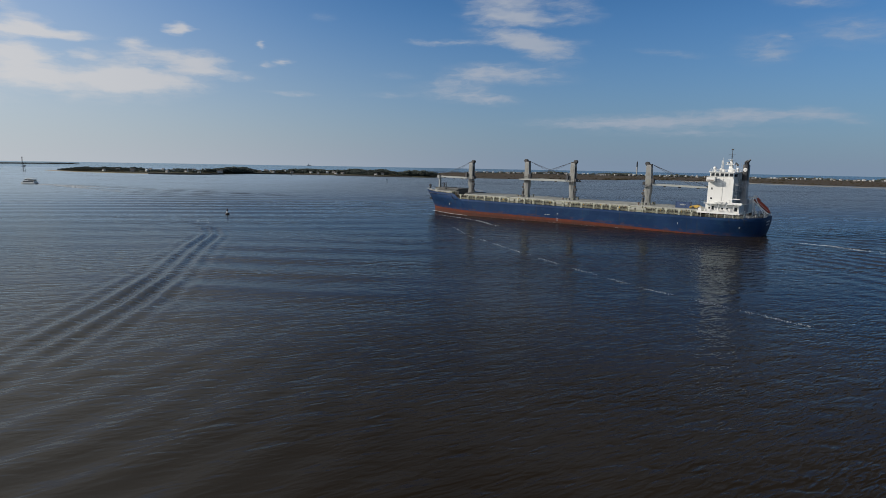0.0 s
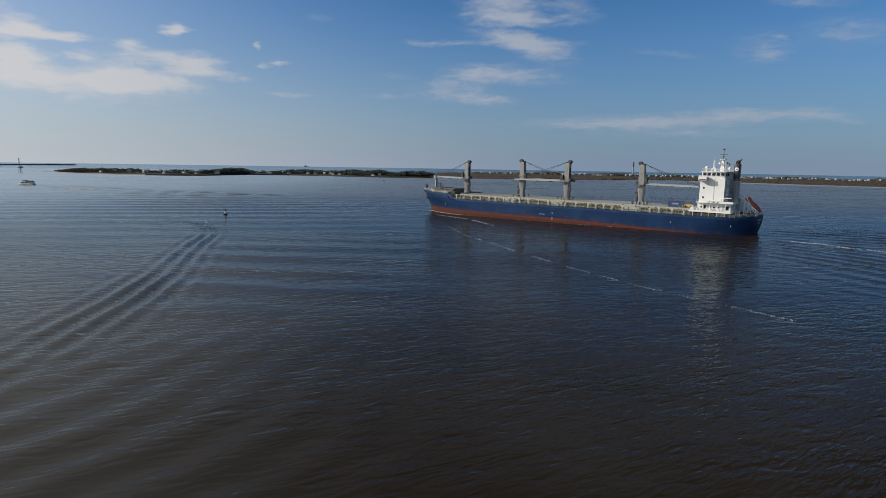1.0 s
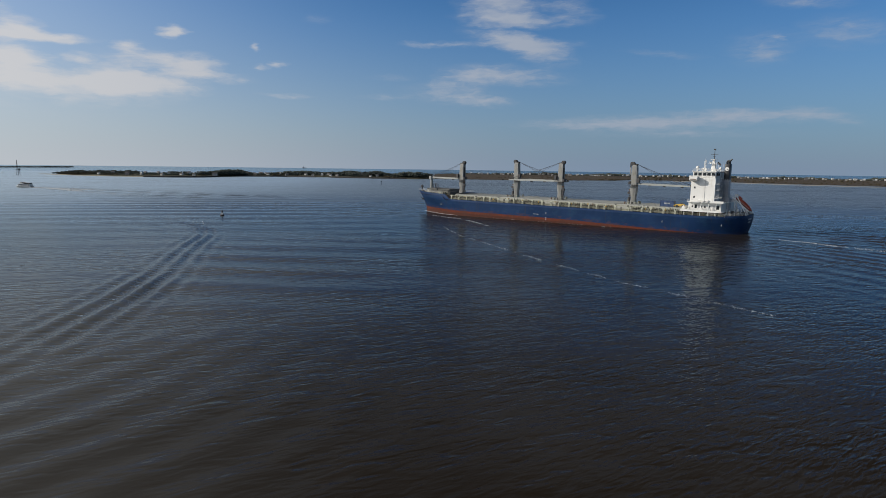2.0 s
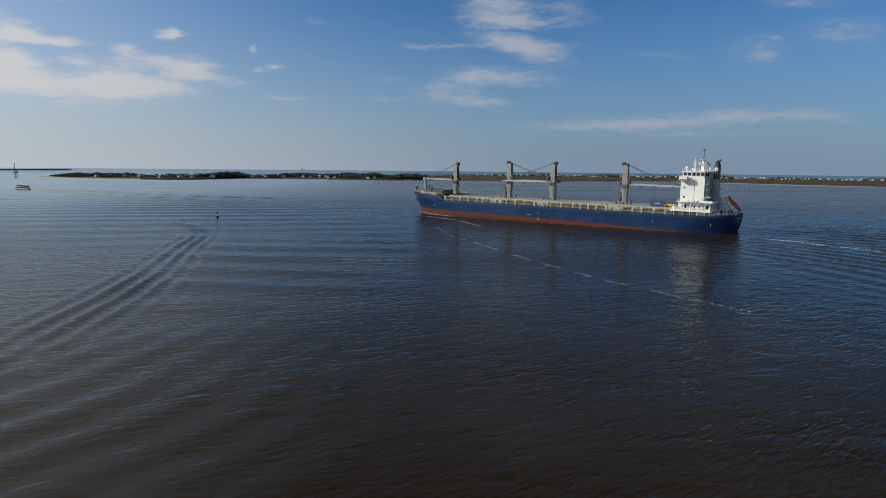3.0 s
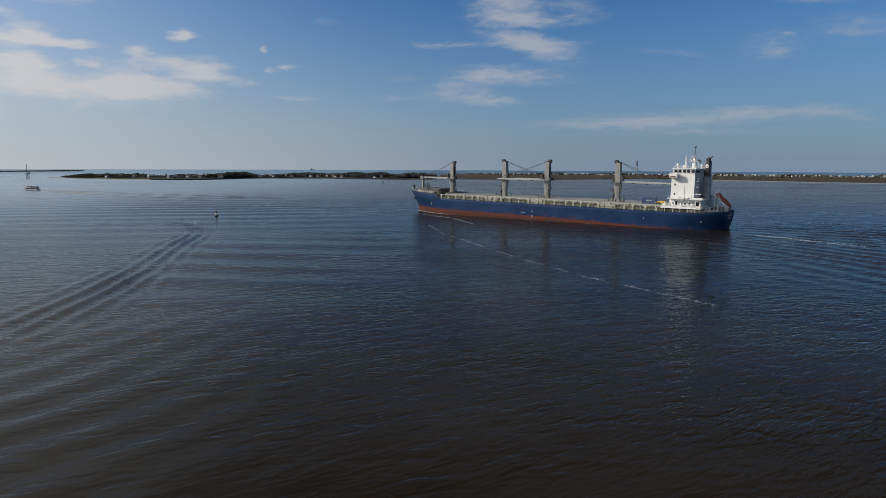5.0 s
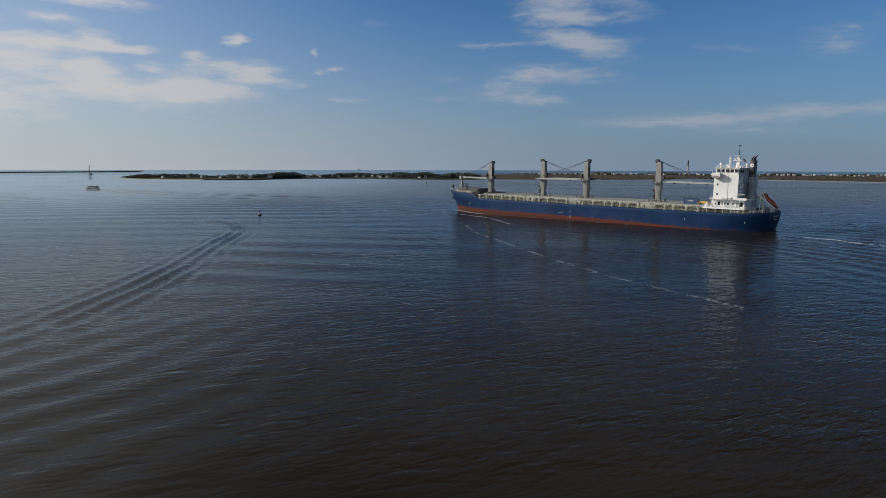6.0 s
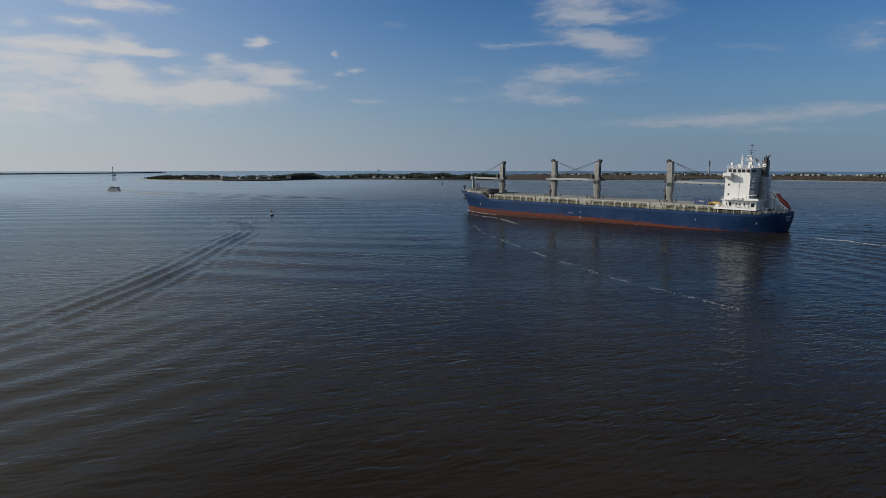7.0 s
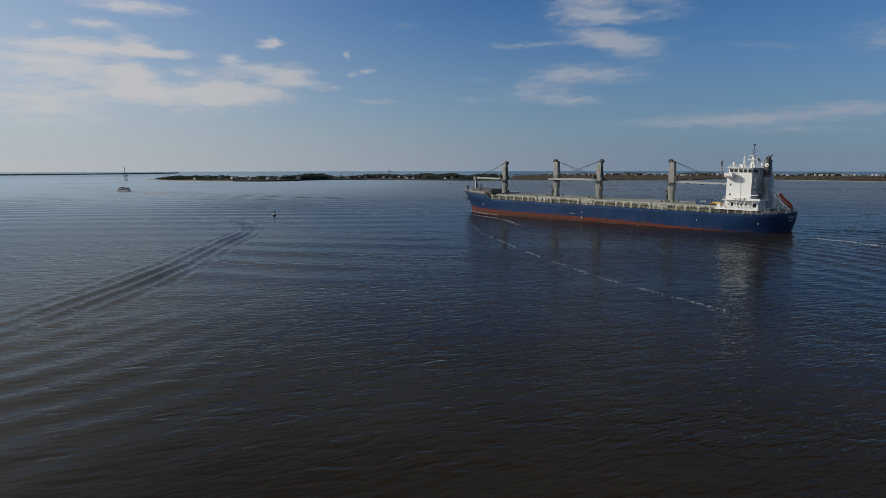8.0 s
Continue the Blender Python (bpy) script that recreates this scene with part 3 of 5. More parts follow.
# ---------- cargo ship ----------
SHIP = Matrix.Translation((135.83, 253.88, -0.46)) @ pose(0, 0, 0, 0, 0, 140.26) @ pose(0, 0, 0, 0, -0.6, 0)
ship = thing("cargo_ship", SHIP, "blue bulk carrier with red boot-top and four deck cranes under way", "ship")
DECK = 7.6


def deck_line(x):
    """Height of the hull's upper edge."""
    if x < 18:
        return DECK + 0.75 * ((18 - x) / 18) ** 1.5
    if x < 153.0:
        return DECK
    if x < 158.0:
        u = (x - 153.0) / 5
        return DECK + 2.6 * (3 * u * u - 2 * u ** 3)
    return DECK + 2.6 + 0.7 * ((x - 158) / 32) ** 2


def half_deck(s):
    if s > 0.76:
        return 16 * max(0.0, 1 - ((s - 0.76) / 0.24) ** 2.5) ** 0.8
    if s < 0.085:
        return 7.5 + 8.5 * math.sqrt(1 - (1 - s / 0.085) ** 2)
    return 16.0


def half_water(s):
    if s > 0.74:
        return 16 * max(0.0, 1 - ((s - 0.74) / 0.26) ** 1.9)
    if s < 0.2:
        return 6.5 + 9.5 * math.sqrt(1 - (1 - s / 0.2) ** 2)
    return 16.0


def hull_ring(s):
    """Half section of the hull at the fraction s of its length, keel side first."""
    top = deck_line(190 * s)
    out = []
    for z in (-5.0, -1.0, 0.6, 2.4, 4.4, 6.4, 1e9):
        z = min(z, top)
        u = max(0.0, z) / top
        x0, x1 = 4.6 + 1.6 * (1 - u) ** 2, 181.6 + 6.2 * u ** 1.25
        hb = half_water(s) + (half_deck(s) - half_water(s)) * u ** 1.35
        out.append((x0 + (x1 - x0) * s, hb, z))
    return out


def build_hull():
    ss = sorted({*np.linspace(0, 0.12, 26).round(4), *np.linspace(0.12, 0.74, 22).round(4), *np.linspace(0.74, 1, 40).round(4)})
    bm = B()
    rings = [hull_ring(float(s)) for s in ss]
    port = [[bm.verts.new(p) for p in r] for r in rings]
    star = [[bm.verts.new((p[0], -p[1], p[2])) for p in r] for r in rings]
    for side in (port, star):
        for a, b in zip(side, side[1:]):
            for i in range(len(a) - 1):
                bm.faces.new((a[i], b[i], b[i + 1], a[i + 1]))
    for i in range(len(port[0]) - 1):
        bm.faces.new((port[0][i], port[0][i + 1], star[0][i + 1], star[0][i]))
    bmesh.ops.remove_doubles(bm, verts=bm.verts, dist=0.001)
    bmesh.ops.recalc_face_normals(bm, faces=bm.faces)
    hull = part("hull", bm, M_HULL, ship, "blue hull with rusty red boot-top", smooth=True)
    # plating thickness, inwards
    sol = hull.modifiers.new("plate", "SOLIDIFY")
    sol.thickness, sol.offset = 0.12, -1
    # decks
    bm = B()
    row = [(p[-1][0], p[-1][1] - 0.2, p[-1][2]) for p in rings if p[-1][1] > 0.6]
    for a, b in zip(row, row[1:]):
        za, zb = (DECK - 0.25 if a[0] < 158 else 9.3), (DECK - 0.25 if b[0] < 158 else 9.3)
        vs = [bm.verts.new(q) for q in ((a[0], a[1], za), (b[0], b[1], zb), (b[0], -b[1], zb), (a[0], -a[1], za))]
        bm.faces.new(vs)
    part("deck", bm, M_DECK, ship, "reddish-brown painted steel deck")
    return hull


hull = build_hull()


def hull_side(x, z):
    """Half breadth of the hull at x and z, along the parallel body and near it."""
    best = min((hull_ring(s / 400)[4] for s in range(401)), key=lambda p: abs(p[0] - x))
    return best[1]


# markings on the hull
def mark(x0, x1, z0, z1, label):
    bm = B()
    y0, y1 = hull_side(x0, z0), hull_side(x1, z0)
    loft(bm, [[(x0, y0 + 0.01, z), (x1, y1 + 0.01, z), (x1, y1 + 0.06, z), (x0, y0 + 0.06, z)] for z in (z0, z1)])
    part("hull_mark", bm, M_MARK, hull, label)


for z in (0.6, 1.4, 3.7):
    mark(92.6, 93.1, z, z + 0.5, "white draught mark")
for x in (97.0, 98.0, 99.2):
    mark(x, x + 0.6, 2.9, 3.25, "white load line bar")
mark(161.2, 161.6, 3.6, 4.9, "white draught mark")
mark(36.0, 36.25, 3.7, 4.5, "worn pale tug mark")
mark(12.4, 12.65, 3.7, 4.4, "worn pale tug mark")
for i in range(6):
    mark(176.5 + i * 0.95, 177.15 + i * 0.95, 8.3, 8.9, "worn white lettering bar on the bow")


def transom_bars():
    for z, y0, y1, n in ((6.2, -3.4, 3.4, 7), (4.9, -2.2, 2.2, 5)):
        step = (y1 - y0) / n
        for i in range(n):
            bm = B()
            x = 4.6 + 1.6 * (1 - (z + 0.3) / 8.35) ** 2
            box(bm, x - 0.06, x + 0.1, y0 + i * step, y0 + i * step + step * 0.7, z, z + 0.6)
            part("name_bar", bm, M_MARK, hull, "white lettering bar on the stern")


transom_bars()


def rail(name, pts, parent, height=1.05, step=1.8, r=0.035, material=None):
    """A guard rail: posts and three lines along a path."""
    bm = B()
    for a, b in zip(pts, pts[1:]):
        a, b = Vector(a), Vector(b)
        n = max(1, round((b - a).length / step))
        for i in range(n + 1):
            q = a.lerp(b, i / n)
            tube(bm, q, q + Vector((0, 0, height)), r, 4)
        for hgt in (0.4, 0.72, 1.0):
            up_ = Vector((0, 0, height * hgt))
            tube(bm, a + up_, b + up_, r * 0.9, 4)
    return part(name, bm, material or M_WHITE, parent)


# hatches
def hatch(x0, x1, half, dark=False):
    bm = B()
    z0, z1 = DECK - 0.3, DECK + 1.75
    if x0 > 157:
        z0, z1 = 9.2, 10.9
    for a, b, c, d in ((x0, x1, half - 0.15, half), (x0, x1, -half, -half + 0.15), (x0, x0 + 0.15, -half, half), (x1 - 0.15, x1, -half, half)):
        box(bm, a, b, c, d, z0, z1)
    coaming = part("hatch_coaming", bm, M_COAM, ship, "olive hatch coaming coloured near-black for the shade behind the stanchions")
    n = max(3, round((x1 - x0) / 2.4))
    bm = B()
    box(bm, x0 - 0.25, x1 + 0.25, half, half + 0.3, z1 - 0.35, z1 - 0.15)
    box(bm, x0 - 0.25, x1 + 0.25, -half - 0.3, -half, z1 - 0.35, z1 - 0.15)
    for i in range(n + 1):
        x = x0 + (x1 - x0) * i / n
        for s in (1, -1):
            a, b = sorted((s * half, s * (half + 0.42)))
            box(bm, x - 0.07, x + 0.07, a, b, z0, z1 - 0.36)
    part("coaming_stay", bm, M_BEIGE, coaming)
    k = 2 if x1 - x0 < 18 else 4
    w = (x1 - x0 + 0.8) / k
    for i in range(k):
        bm = B()
        a = x0 - 0.4 + i * w
        box(bm, a + 0.04, a + w - 0.04, -half - 0.35, half + 0.35, z1, z1 + 0.8)
        eased(bm, 0.06)
        cover = part("hatch_cover", bm, M_DARKCOVER if dark else M_COVER, ship, "dark steel hatch cover panel" if dark else "grey-beige steel hatch cover panel")
        bm = B()
        for j in range(3):
            x = a + w * (j + 0.5) / 3
            box(bm, x - 0.08, x + 0.08, -half - 0.2, half + 0.2, z1 + 0.8, z1 + 0.88)
        part("cover_rib", bm, M_DARKCOVER if dark else M_COVER, cover)


HATCHES = ((159.8, 172.8, 8.5), (124.5, 151.5, 11.5), (98.0, 115.5, 11.5), (60.0, 89.8, 11.5), (29.5, 51.0, 11.5))
for x0, x1, half in HATCHES:
    hatch(x0, x1, half, x0 > 157)


# a beige walkway girder rides on the stanchions
for s in (1, -1):
    bm = B()
    for x0, x1 in ((30.0, 152.0),):
        a, b = sorted((s * 14.95, s * 15.45))
        box(bm, x0, x1, a, b, DECK + 2.05, DECK + 2.3)
    part("side_girder", bm, M_BEIGE, ship, "beige girder along the deck edge")

# stanchions along both ship's sides
def stanchion_mesh():
    bm = B()
    loft(bm, [rect(0, 0, 0.46, 0.2, DECK - 0.25), rect(0, 0, 0.34, 0.18, DECK + 0.5), rect(0, 0, 0.34, 0.18, DECK + 1.35), rect(0, -0.05, 0.62, 0.26, DECK + 1.85), rect(0, -0.05, 0.62, 0.26, DECK + 2.4)])
    box(bm, -0.12, 0.12, -1.3, -0.2, DECK - 0.25, DECK + 0.9)
    eased(bm, 0.03)
    return mesh_of(bm, "stanchion", M_POST)


post = stanchion_mesh()
rnd = random.Random(4)
x = 31.0
while x < 152.5:
    for s in (1, -1):
        share("stanchion", post, ship, pose(x, s * 15.25, 0) if s > 0 else pose(x, -15.25, 0, 0, 0, 180))
    x += rnd.choice((3.9, 5.1, 5.6, 6.2))
for s in (1, -1):
    bm = B()
    for z in (DECK + 0.35, DECK + 0.7, DECK + 1.05):
        tube(bm, (11, s * 15.6, z), (153, s * 15.6, z), 0.04, 4)
    for i in range(80):
        tube(bm, (11 + i * 1.79, s * 15.6, DECK - 0.2), (11 + i * 1.79, s * 15.6, DECK + 1.05), 0.04, 4)
    part("side_rail", bm, M_BEIGE, ship, "beige guard rail along the ship's side")
    # pipes and walkway clutter between coaming and side
    bm = B()
    for y, z, r in ((13.6, DECK + 0.35, 0.16), (13.1, DECK + 0.55, 0.12), (14.2, DECK + 0.25, 0.1)):
        tube(bm, (30, s * y, z), (153, s * y, z), r, 6)
    part("deck_pipe", bm, M_BEIGE, ship, "painted pipes along the deck")
    for i in range(34):
        bm = B()
        px, hh = 31 + i * 3.55 + rnd.uniform(-1, 1), rnd.uniform(0.5, 1.7)
        ww, dd = rnd.uniform(0.3, 1.1), rnd.uniform(0.2, 0.5)
        yy = s * rnd.uniform(12.9, 14.7)
        loft(bm, [rect(px, yy, ww / 2, dd, DECK - 0.25), rect(px, yy, ww / 2, dd, DECK + hh * 0.8), rect(px, yy, ww / 2.6, dd * 0.8, DECK + hh)])
        part("deck_fitting", bm, rnd.choice((M_BEIGE, M_COAM, M_COAM, M_RUST, M_DARKCOVER, M_COAM)), ship)


for i in range(96):
    px = 30.5 + i * 1.27 + rnd.uniform(-0.5, 0.5)
    if any(abs(px - q) < 3.2 for q in (55.4, 94.0, 120.0)):
        continue
    hh, ww, zz = rnd.uniform(0.25, 0.8), rnd.uniform(0.12, 0.5), DECK + rnd.uniform(1.2, 2.3)
    for s in (1, -1):
        a, b = sorted((s * 15.4, s * 15.62))
        part("girder_fitting", box(B(), px - ww / 2, px + ww / 2, a, b, zz - hh / 2, zz + hh / 2), (M_DARK, M_COAM, M_DARK, M_RUST, M_DARK, M_COAM, M_YELLOW)[i * 5 % 7], ship)


# slim uprights and cross bars behind the stanchions
upright = mesh_of(eased(box(tube(B(), (0, 0, DECK - 0.25), (0, 0, DECK + 1.9), 0.1, 6), -0.5, 0.5, -0.06, 0.06, DECK + 0.9, DECK + 1.05), 0.01), "upright", M_BEIGE)
for i in range(30):
    x = 30.6 + i * 4.05 + rnd.uniform(-0.5, 0.5)
    if any(abs(x - q) < 4 for q in (55.4, 93.7, 119.6)):
        continue
    for s in (1, -1):
        share("upright", upright, ship, pose(x, s * 14.75, 0))


# deck cranes
def crane(cx, jib_way, jib_len, jib_y, base, turn_up=0.0, trim=0.0):
    top = 28.3 - trim
    bm = B()
    loft(bm, [rrect(cx, 0, 1.5, 1.45, base, 0.25), rrect(cx, 0, 1.3, 1.25, base + 3.2, 0.25), rrect(cx, 0, 1.05, 1.05, base + 5.8, 0.25),
              rrect(cx, 0, 1.4, 1.35, base + 8.6, 0.25), rrect(cx, 0, 1.45, 1.4, 18.6, 0.25)])
    body = part("crane", bm, M_CRANE, ship, "grey deck crane with its jib lowered flat", smooth=True)
    bm = B()
    loft(bm, [circle((cx, 0), 1.6, 18.6, 18), circle((cx, 0), 1.6, 18.9, 18)])
    part("slewing_ring", bm, M_DARK, body, "dark slewing ring")
    bm = B()
    w = jib_way
    loft(bm, [rrect(cx, 0, 1.35, 1.25, 18.9, 0.08, 2), rrect(cx - w * 0.05, 0, 1.35, 1.25, 22.0, 0.08, 2), rrect(cx - w * 0.15, 0, 1.15, 1.15, top - 0.6, 0.08, 2), rrect(cx - w * 0.1, 0, 0.8, 1.05, top, 0.08, 2)])
    part("crane_house", bm, M_CRANE, body)
    for q0, q1, z0, z1 in ((-0.75, 0.75, 19.8, 21.9), (-0.55, 0.55, 23.4, 25.2)):
        part("access_panel", box(B(), cx + q0, cx + q1, 1.2, 1.29, z0, z1), M_CRANE2, body, "darker access panel")
    part("back_panel", box(B(), cx - w * 1.42, cx - w * 1.3, -0.8, 0.8, 20.0, 26.0) if w < 0 else box(B(), cx - 1.42, cx - 1.3, -0.8, 0.8, 20.0, 26.0), M_DARK, body, "dark vertical panel on the crane's back")
    bm = B()
    for y in (-0.75, 0.0, 0.75):
        tube(bm, (cx - w * 1.2, y - 0.16, top + 0.6), (cx - w * 1.2, y + 0.16, top + 0.6), 0.85, 14)
    tube(bm, (cx - w * 1.2, -1.0, top + 0.6), (cx - w * 1.2, 1.0, top + 0.6), 0.14, 8)
    tube(bm, (cx + w * 0.75, -0.8, top + 0.1), (cx + w * 0.75, 0.8, top + 0.1), 0.36, 10)
    for y in (-1.05, 0.95):
        loft(bm, [rect(cx - w * 0.4, y + 0.05, 1.1, 0.05, top - 0.5), rect(cx - w * 0.75, y + 0.05, 0.7, 0.05, top + 0.6)])
    part("sheave", bm, M_DARK, body, "dark rope sheaves on the crane head")
    # operator's cab and side gear
    bm = B()
    loft(bm, [rect(cx + w * 2.2, 1.4, 0.6, 0.7, 20.0), rect(cx + w * 2.3, 1.4, 0.7, 0.75, 21.2), rect(cx + w * 2.2, 1.4, 0.6, 0.7, 22.2)])
    part("operator_cab", bm, M_DARK, body, "dark operator's cab")
    bm = B()
    for i in range(9):
        z = base + 1.0 + i * 0.9
        tube(bm, (cx - 0.3, 1.75, z), (cx + 0.3, 1.75, z), 0.04, 4)
    tube(bm, (cx - 0.3, 1.75, base), (cx - 0.3, 1.75, 19), 0.05, 4)
    tube(bm, (cx + 0.3, 1.75, base), (cx + 0.3, 1.75, 19), 0.05, 4)
    part("ladder", bm, M_CRANE, body)
    platform = part("crane_platform", box(B(), cx - 2.2, cx + 2.2, 1.65, 2.6, 18.3, 18.4), M_DARK, body)
    rail("platform_rail", [(cx - 2.2, 2.55, 18.4), (cx + 2.2, 2.55, 18.4)], platform, 1.0, 1.1, 0.04, M_DARK)
    # spare blocks, cable drums and boxes hung on the pedestal's back
    for k, (dz, r) in enumerate(((2.9, 0.5), (4.3, 0.62), (6.6, 0.45), (7.9, 0.7), (9.3, 0.4))):
        px = cx - w * (1.75 + 0.25 * (k % 2))
        bm = tube(B(), (px, 0.2 - 0.3 * (k % 3), base + dz), (px, 1.3 - 0.2 * (k % 3), base + dz), r, 10)
        box(bm, min(px, cx - w * 0.9), max(px, cx - w * 0.9), 0.3, 0.5, base + dz - 0.12, base + dz + 0.12)
        part("cable_drum", bm, (M_DARK, M_CRANE2, M_DARK, M_DARK, M_RUST)[k], body)
    part("winch_box", eased(box(B(), cx - w * 1.95 - 0.5, cx - w * 1.95 + 0.5, -1.3, 1.4, 19.2, 20.6), 0.05), M_DARK, body, "dark winch housing")
    part("control_box", eased(box(B(), cx - w * 1.8 - 0.35, cx - w * 1.8 + 0.35, 0.4, 1.5, base + 4.0, base + 6.0), 0.05), M_DARK, body, "dark control box")
    part("control_box", eased(box(B(), cx - w * 1.95 - 0.3, cx - w * 1.95 + 0.3, -0.4, 1.0, base + 0.3, base + 2.4), 0.05), M_DARK, body, "dark control box")
    # jib: two box girders with cross beams
    bm = B()
    xa, xb = cx + w * 2.2, cx + w * (2.2 + jib_len)
    tip = 19.2 + turn_up
    for y in (jib_y - 1.05, jib_y + 1.05):
        rings = []
        for f, d in ((0.0, 0.36), (0.12, 0.46), (0.75, 0.42), (1.0, 0.28)):
            px, pz = xa + (xb - xa) * f, 19.5 + (tip - 19.5) * f
            yy = jib_y + (y - jib_y) * (1 - 0.35 * f)
            rings.append([(px, yy - 0.28, pz - d), (px, yy + 0.28, pz - d), (px, yy + 0.28, pz + d), (px, yy - 0.28, pz + d)])
        loft(bm, rings)
    for f in (0.06, 0.3, 0.55, 0.8, 0.98):
        px, pz = xa + (xb - xa) * f, 19.5 + (tip - 19.5) * f
        box(bm, px - 0.2, px + 0.2, jib_y - 1.0, jib_y + 1.0, pz - 0.25, pz + 0.25)
    jib = part("jib", bm, M_JIB, body, "pale grey crane jib lying level")
    for f in (0.22, 0.5, 0.84):
        px, pz = xa + (xb - xa) * f, 19.5 + (tip - 19.5) * f
        part("bracket", eased(box(B(), px - 0.5, px + 0.5, jib_y - 0.5, jib_y + 0.6, pz - 0.85, pz - 0.42), 0.05), M_DARK, jib)
    part("jib_sheave", tube(B(), (xb, jib_y - 0.5, tip + 0.2), (xb, jib_y + 0.5, tip + 0.2), 0.45, 10), M_DARK, jib, "dark sheave at the jib's tip")
    for y, f in ((-0.45, 1.0), (0.45, 1.0), (-0.15, 0.72), (0.2, 0.86)):
        bm = B()
        p0 = Vector((cx + w * 0.9, y, top + 0.3))
        p1 = Vector((xa + (xb - xa) * f, jib_y + y, 19.5 + (tip - 19.5) * f + 0.6))
        side_ = (p1 - p0).cross(Vector((0, 0, 1))).normalized() * 0.045
        over_ = side_.cross(p1 - p0).normalized() * 0.045
        rings = []
        for i in range(9):
            u = i / 8
            q = p0.lerp(p1, u) - Vector((0, 0, 1.54 * u * (1 - u)))
            rings.append([q + side_, q + over_, q - side_, q - over_])
        loft(bm, rings)
        part("cable", bm, M_CABLE, body)
    return body


crane(155.9, 1, 20.0, 0.0, 8.3, 0.5, 0.2).location.z -= 1.0
crane(119.6, -1, 26.5, -2.2, 7.3)
crane(93.7, 1, 27.0, 2.2, 7.3)
crane(55.4, -1, 23.5, 0.0, 7.3)


for cx in (119.6, 93.7, 55.4):
    for s in (1, -1):
        bm = B()
        box(bm, cx - 3.7, cx + 3.7, s * 6.6 - 4.6, s * 6.6 + 4.6, DECK - 0.3, DECK + 2.5)
        eased(bm, 0.08)
        masthouse = part("mast_house", bm, M_COVER, ship, "low grey-beige winch house at the crane's foot")
        for k in range(5):
            bm = B()
            px, py = cx - 2.2 + k * 1.05, s * (3.2 + (k * 1.7) % 4.5)
            loft(bm, [circle((px, py), 0.28, DECK + 2.5, 8), circle((px, py), 0.28, DECK + 3.2, 8), circle((px, py), 0.45, DECK + 3.3, 8), circle((px, py), 0.45, DECK + 3.6, 8)])
            part("vent_cowl", bm, (M_BEIGE, M_DARK, M_BEIGE, M_CRANE, M_RUST)[k], masthouse)


def jib_rest():
    post_ = loft(B(), [rrect(178.4, 0, 0.5, 0.8, 9.2, 0.12), rrect(178.4, 0, 0.42, 0.7, 17.6, 0.12)])
    box(post_, 177.6, 179.2, -1.7, 1.7, 17.6, 18.0)
    for y in (-1.7, 1.45):
        box(post_, 177.7, 179.1, y, y + 0.25, 18.0, 19.4)
    rest = part("jib_rest", post_, M_JIB, ship, "pale post that carries the fore crane's jib")
    part("warning_lamp", loft(B(), [circle((178.6, 1.2), 0.3, 19.4, 8), circle((178.6, 1.2), 0.3, 20.3, 8), circle((178.6, 1.2), 0.1, 20.6, 8)]), M_DARK, rest)
    bm = B()
    x0, x1, z0, z1 = 174.2, 176.2, 9.2, 15.0
    for x in (x0, x1):
        for y in (-1.0, 1.0):
            tube(bm, (x, y, z0), (x, y, z1), 0.16, 6)
    for i in range(3):
        za, zb = z0 + (z1 - z0) * i / 3, z0 + (z1 - z0) * (i + 1) / 3
        for y in (-1.0, 1.0):
            tube(bm, (x0, y, za), (x1, y, zb), 0.09, 5)
            tube(bm, (x0, y, zb), (x1, y, zb), 0.1, 5)
        for x in (x0, x1):
            tube(bm, (x, -1.0, zb), (x, 1.0, zb), 0.1, 5)
    part("lattice_tower", bm, M_DARK, ship, "dark lattice stand before the fore hatch")


jib_rest()

# stowed covers and gear round the fore hatch
for x0, x1, y0, y1, z0, z1, m in ((160.5, 168.5, -6, 6, 11.75, 12.5, M_DARKCOVER), (170.0, 177.2, -5.5, 5.5, 11.7, 12.6, M_DARKCOVER), (173.6, 176.8, 3.0, 6.4, 9.2, 11.7, M_COVER), (161.0, 166.0, 8.6, 9.6, 9.2, 11.0, M_BEIGE),
                                  (152.0, 154.0, -7, 8, 7.4, 10.6, M_DARKCOVER), (157.6, 159.2, 3.0, 9.0, 9.0, 11.2, M_DARKCOVER)):
    bm = box(B(), x0, x1, y0, y1, z0, z1)
    for k in range(4):
        xx = x0 + (x1 - x0) * (k + 0.5) / 4
        box(bm, xx - 0.08, xx + 0.08, y1 - 0.05, y1 + 0.12, z0, z1 - 0.1)
    part("stowed_panel", eased(bm, 0.04), m, ship, "dark stowed steel panel near the fore hatch" if m is M_DARKCOVER else "beige steel locker near the fore hatch")
for i in range(14):
    px = 160 + i * 1.75
    yy = min(9.8, hull_side(px, 6) - 1.8) * (1 if i % 3 else 0.6)
    bm = tube(B(), (px, yy, 9.2), (px, yy, 10.2 + (i * 7 % 5) * 0.32), 0.22 + 0.07 * (i % 3), 8)
    box(bm, px - 0.4, px + 0.4, yy - 0.3, yy + 0.3, 9.2, 9.7)
    part("bow_fitting", bm, (M_BEIGE, M_DARK, M_JIB, M_DARK, M_RUST)[i % 5], ship)

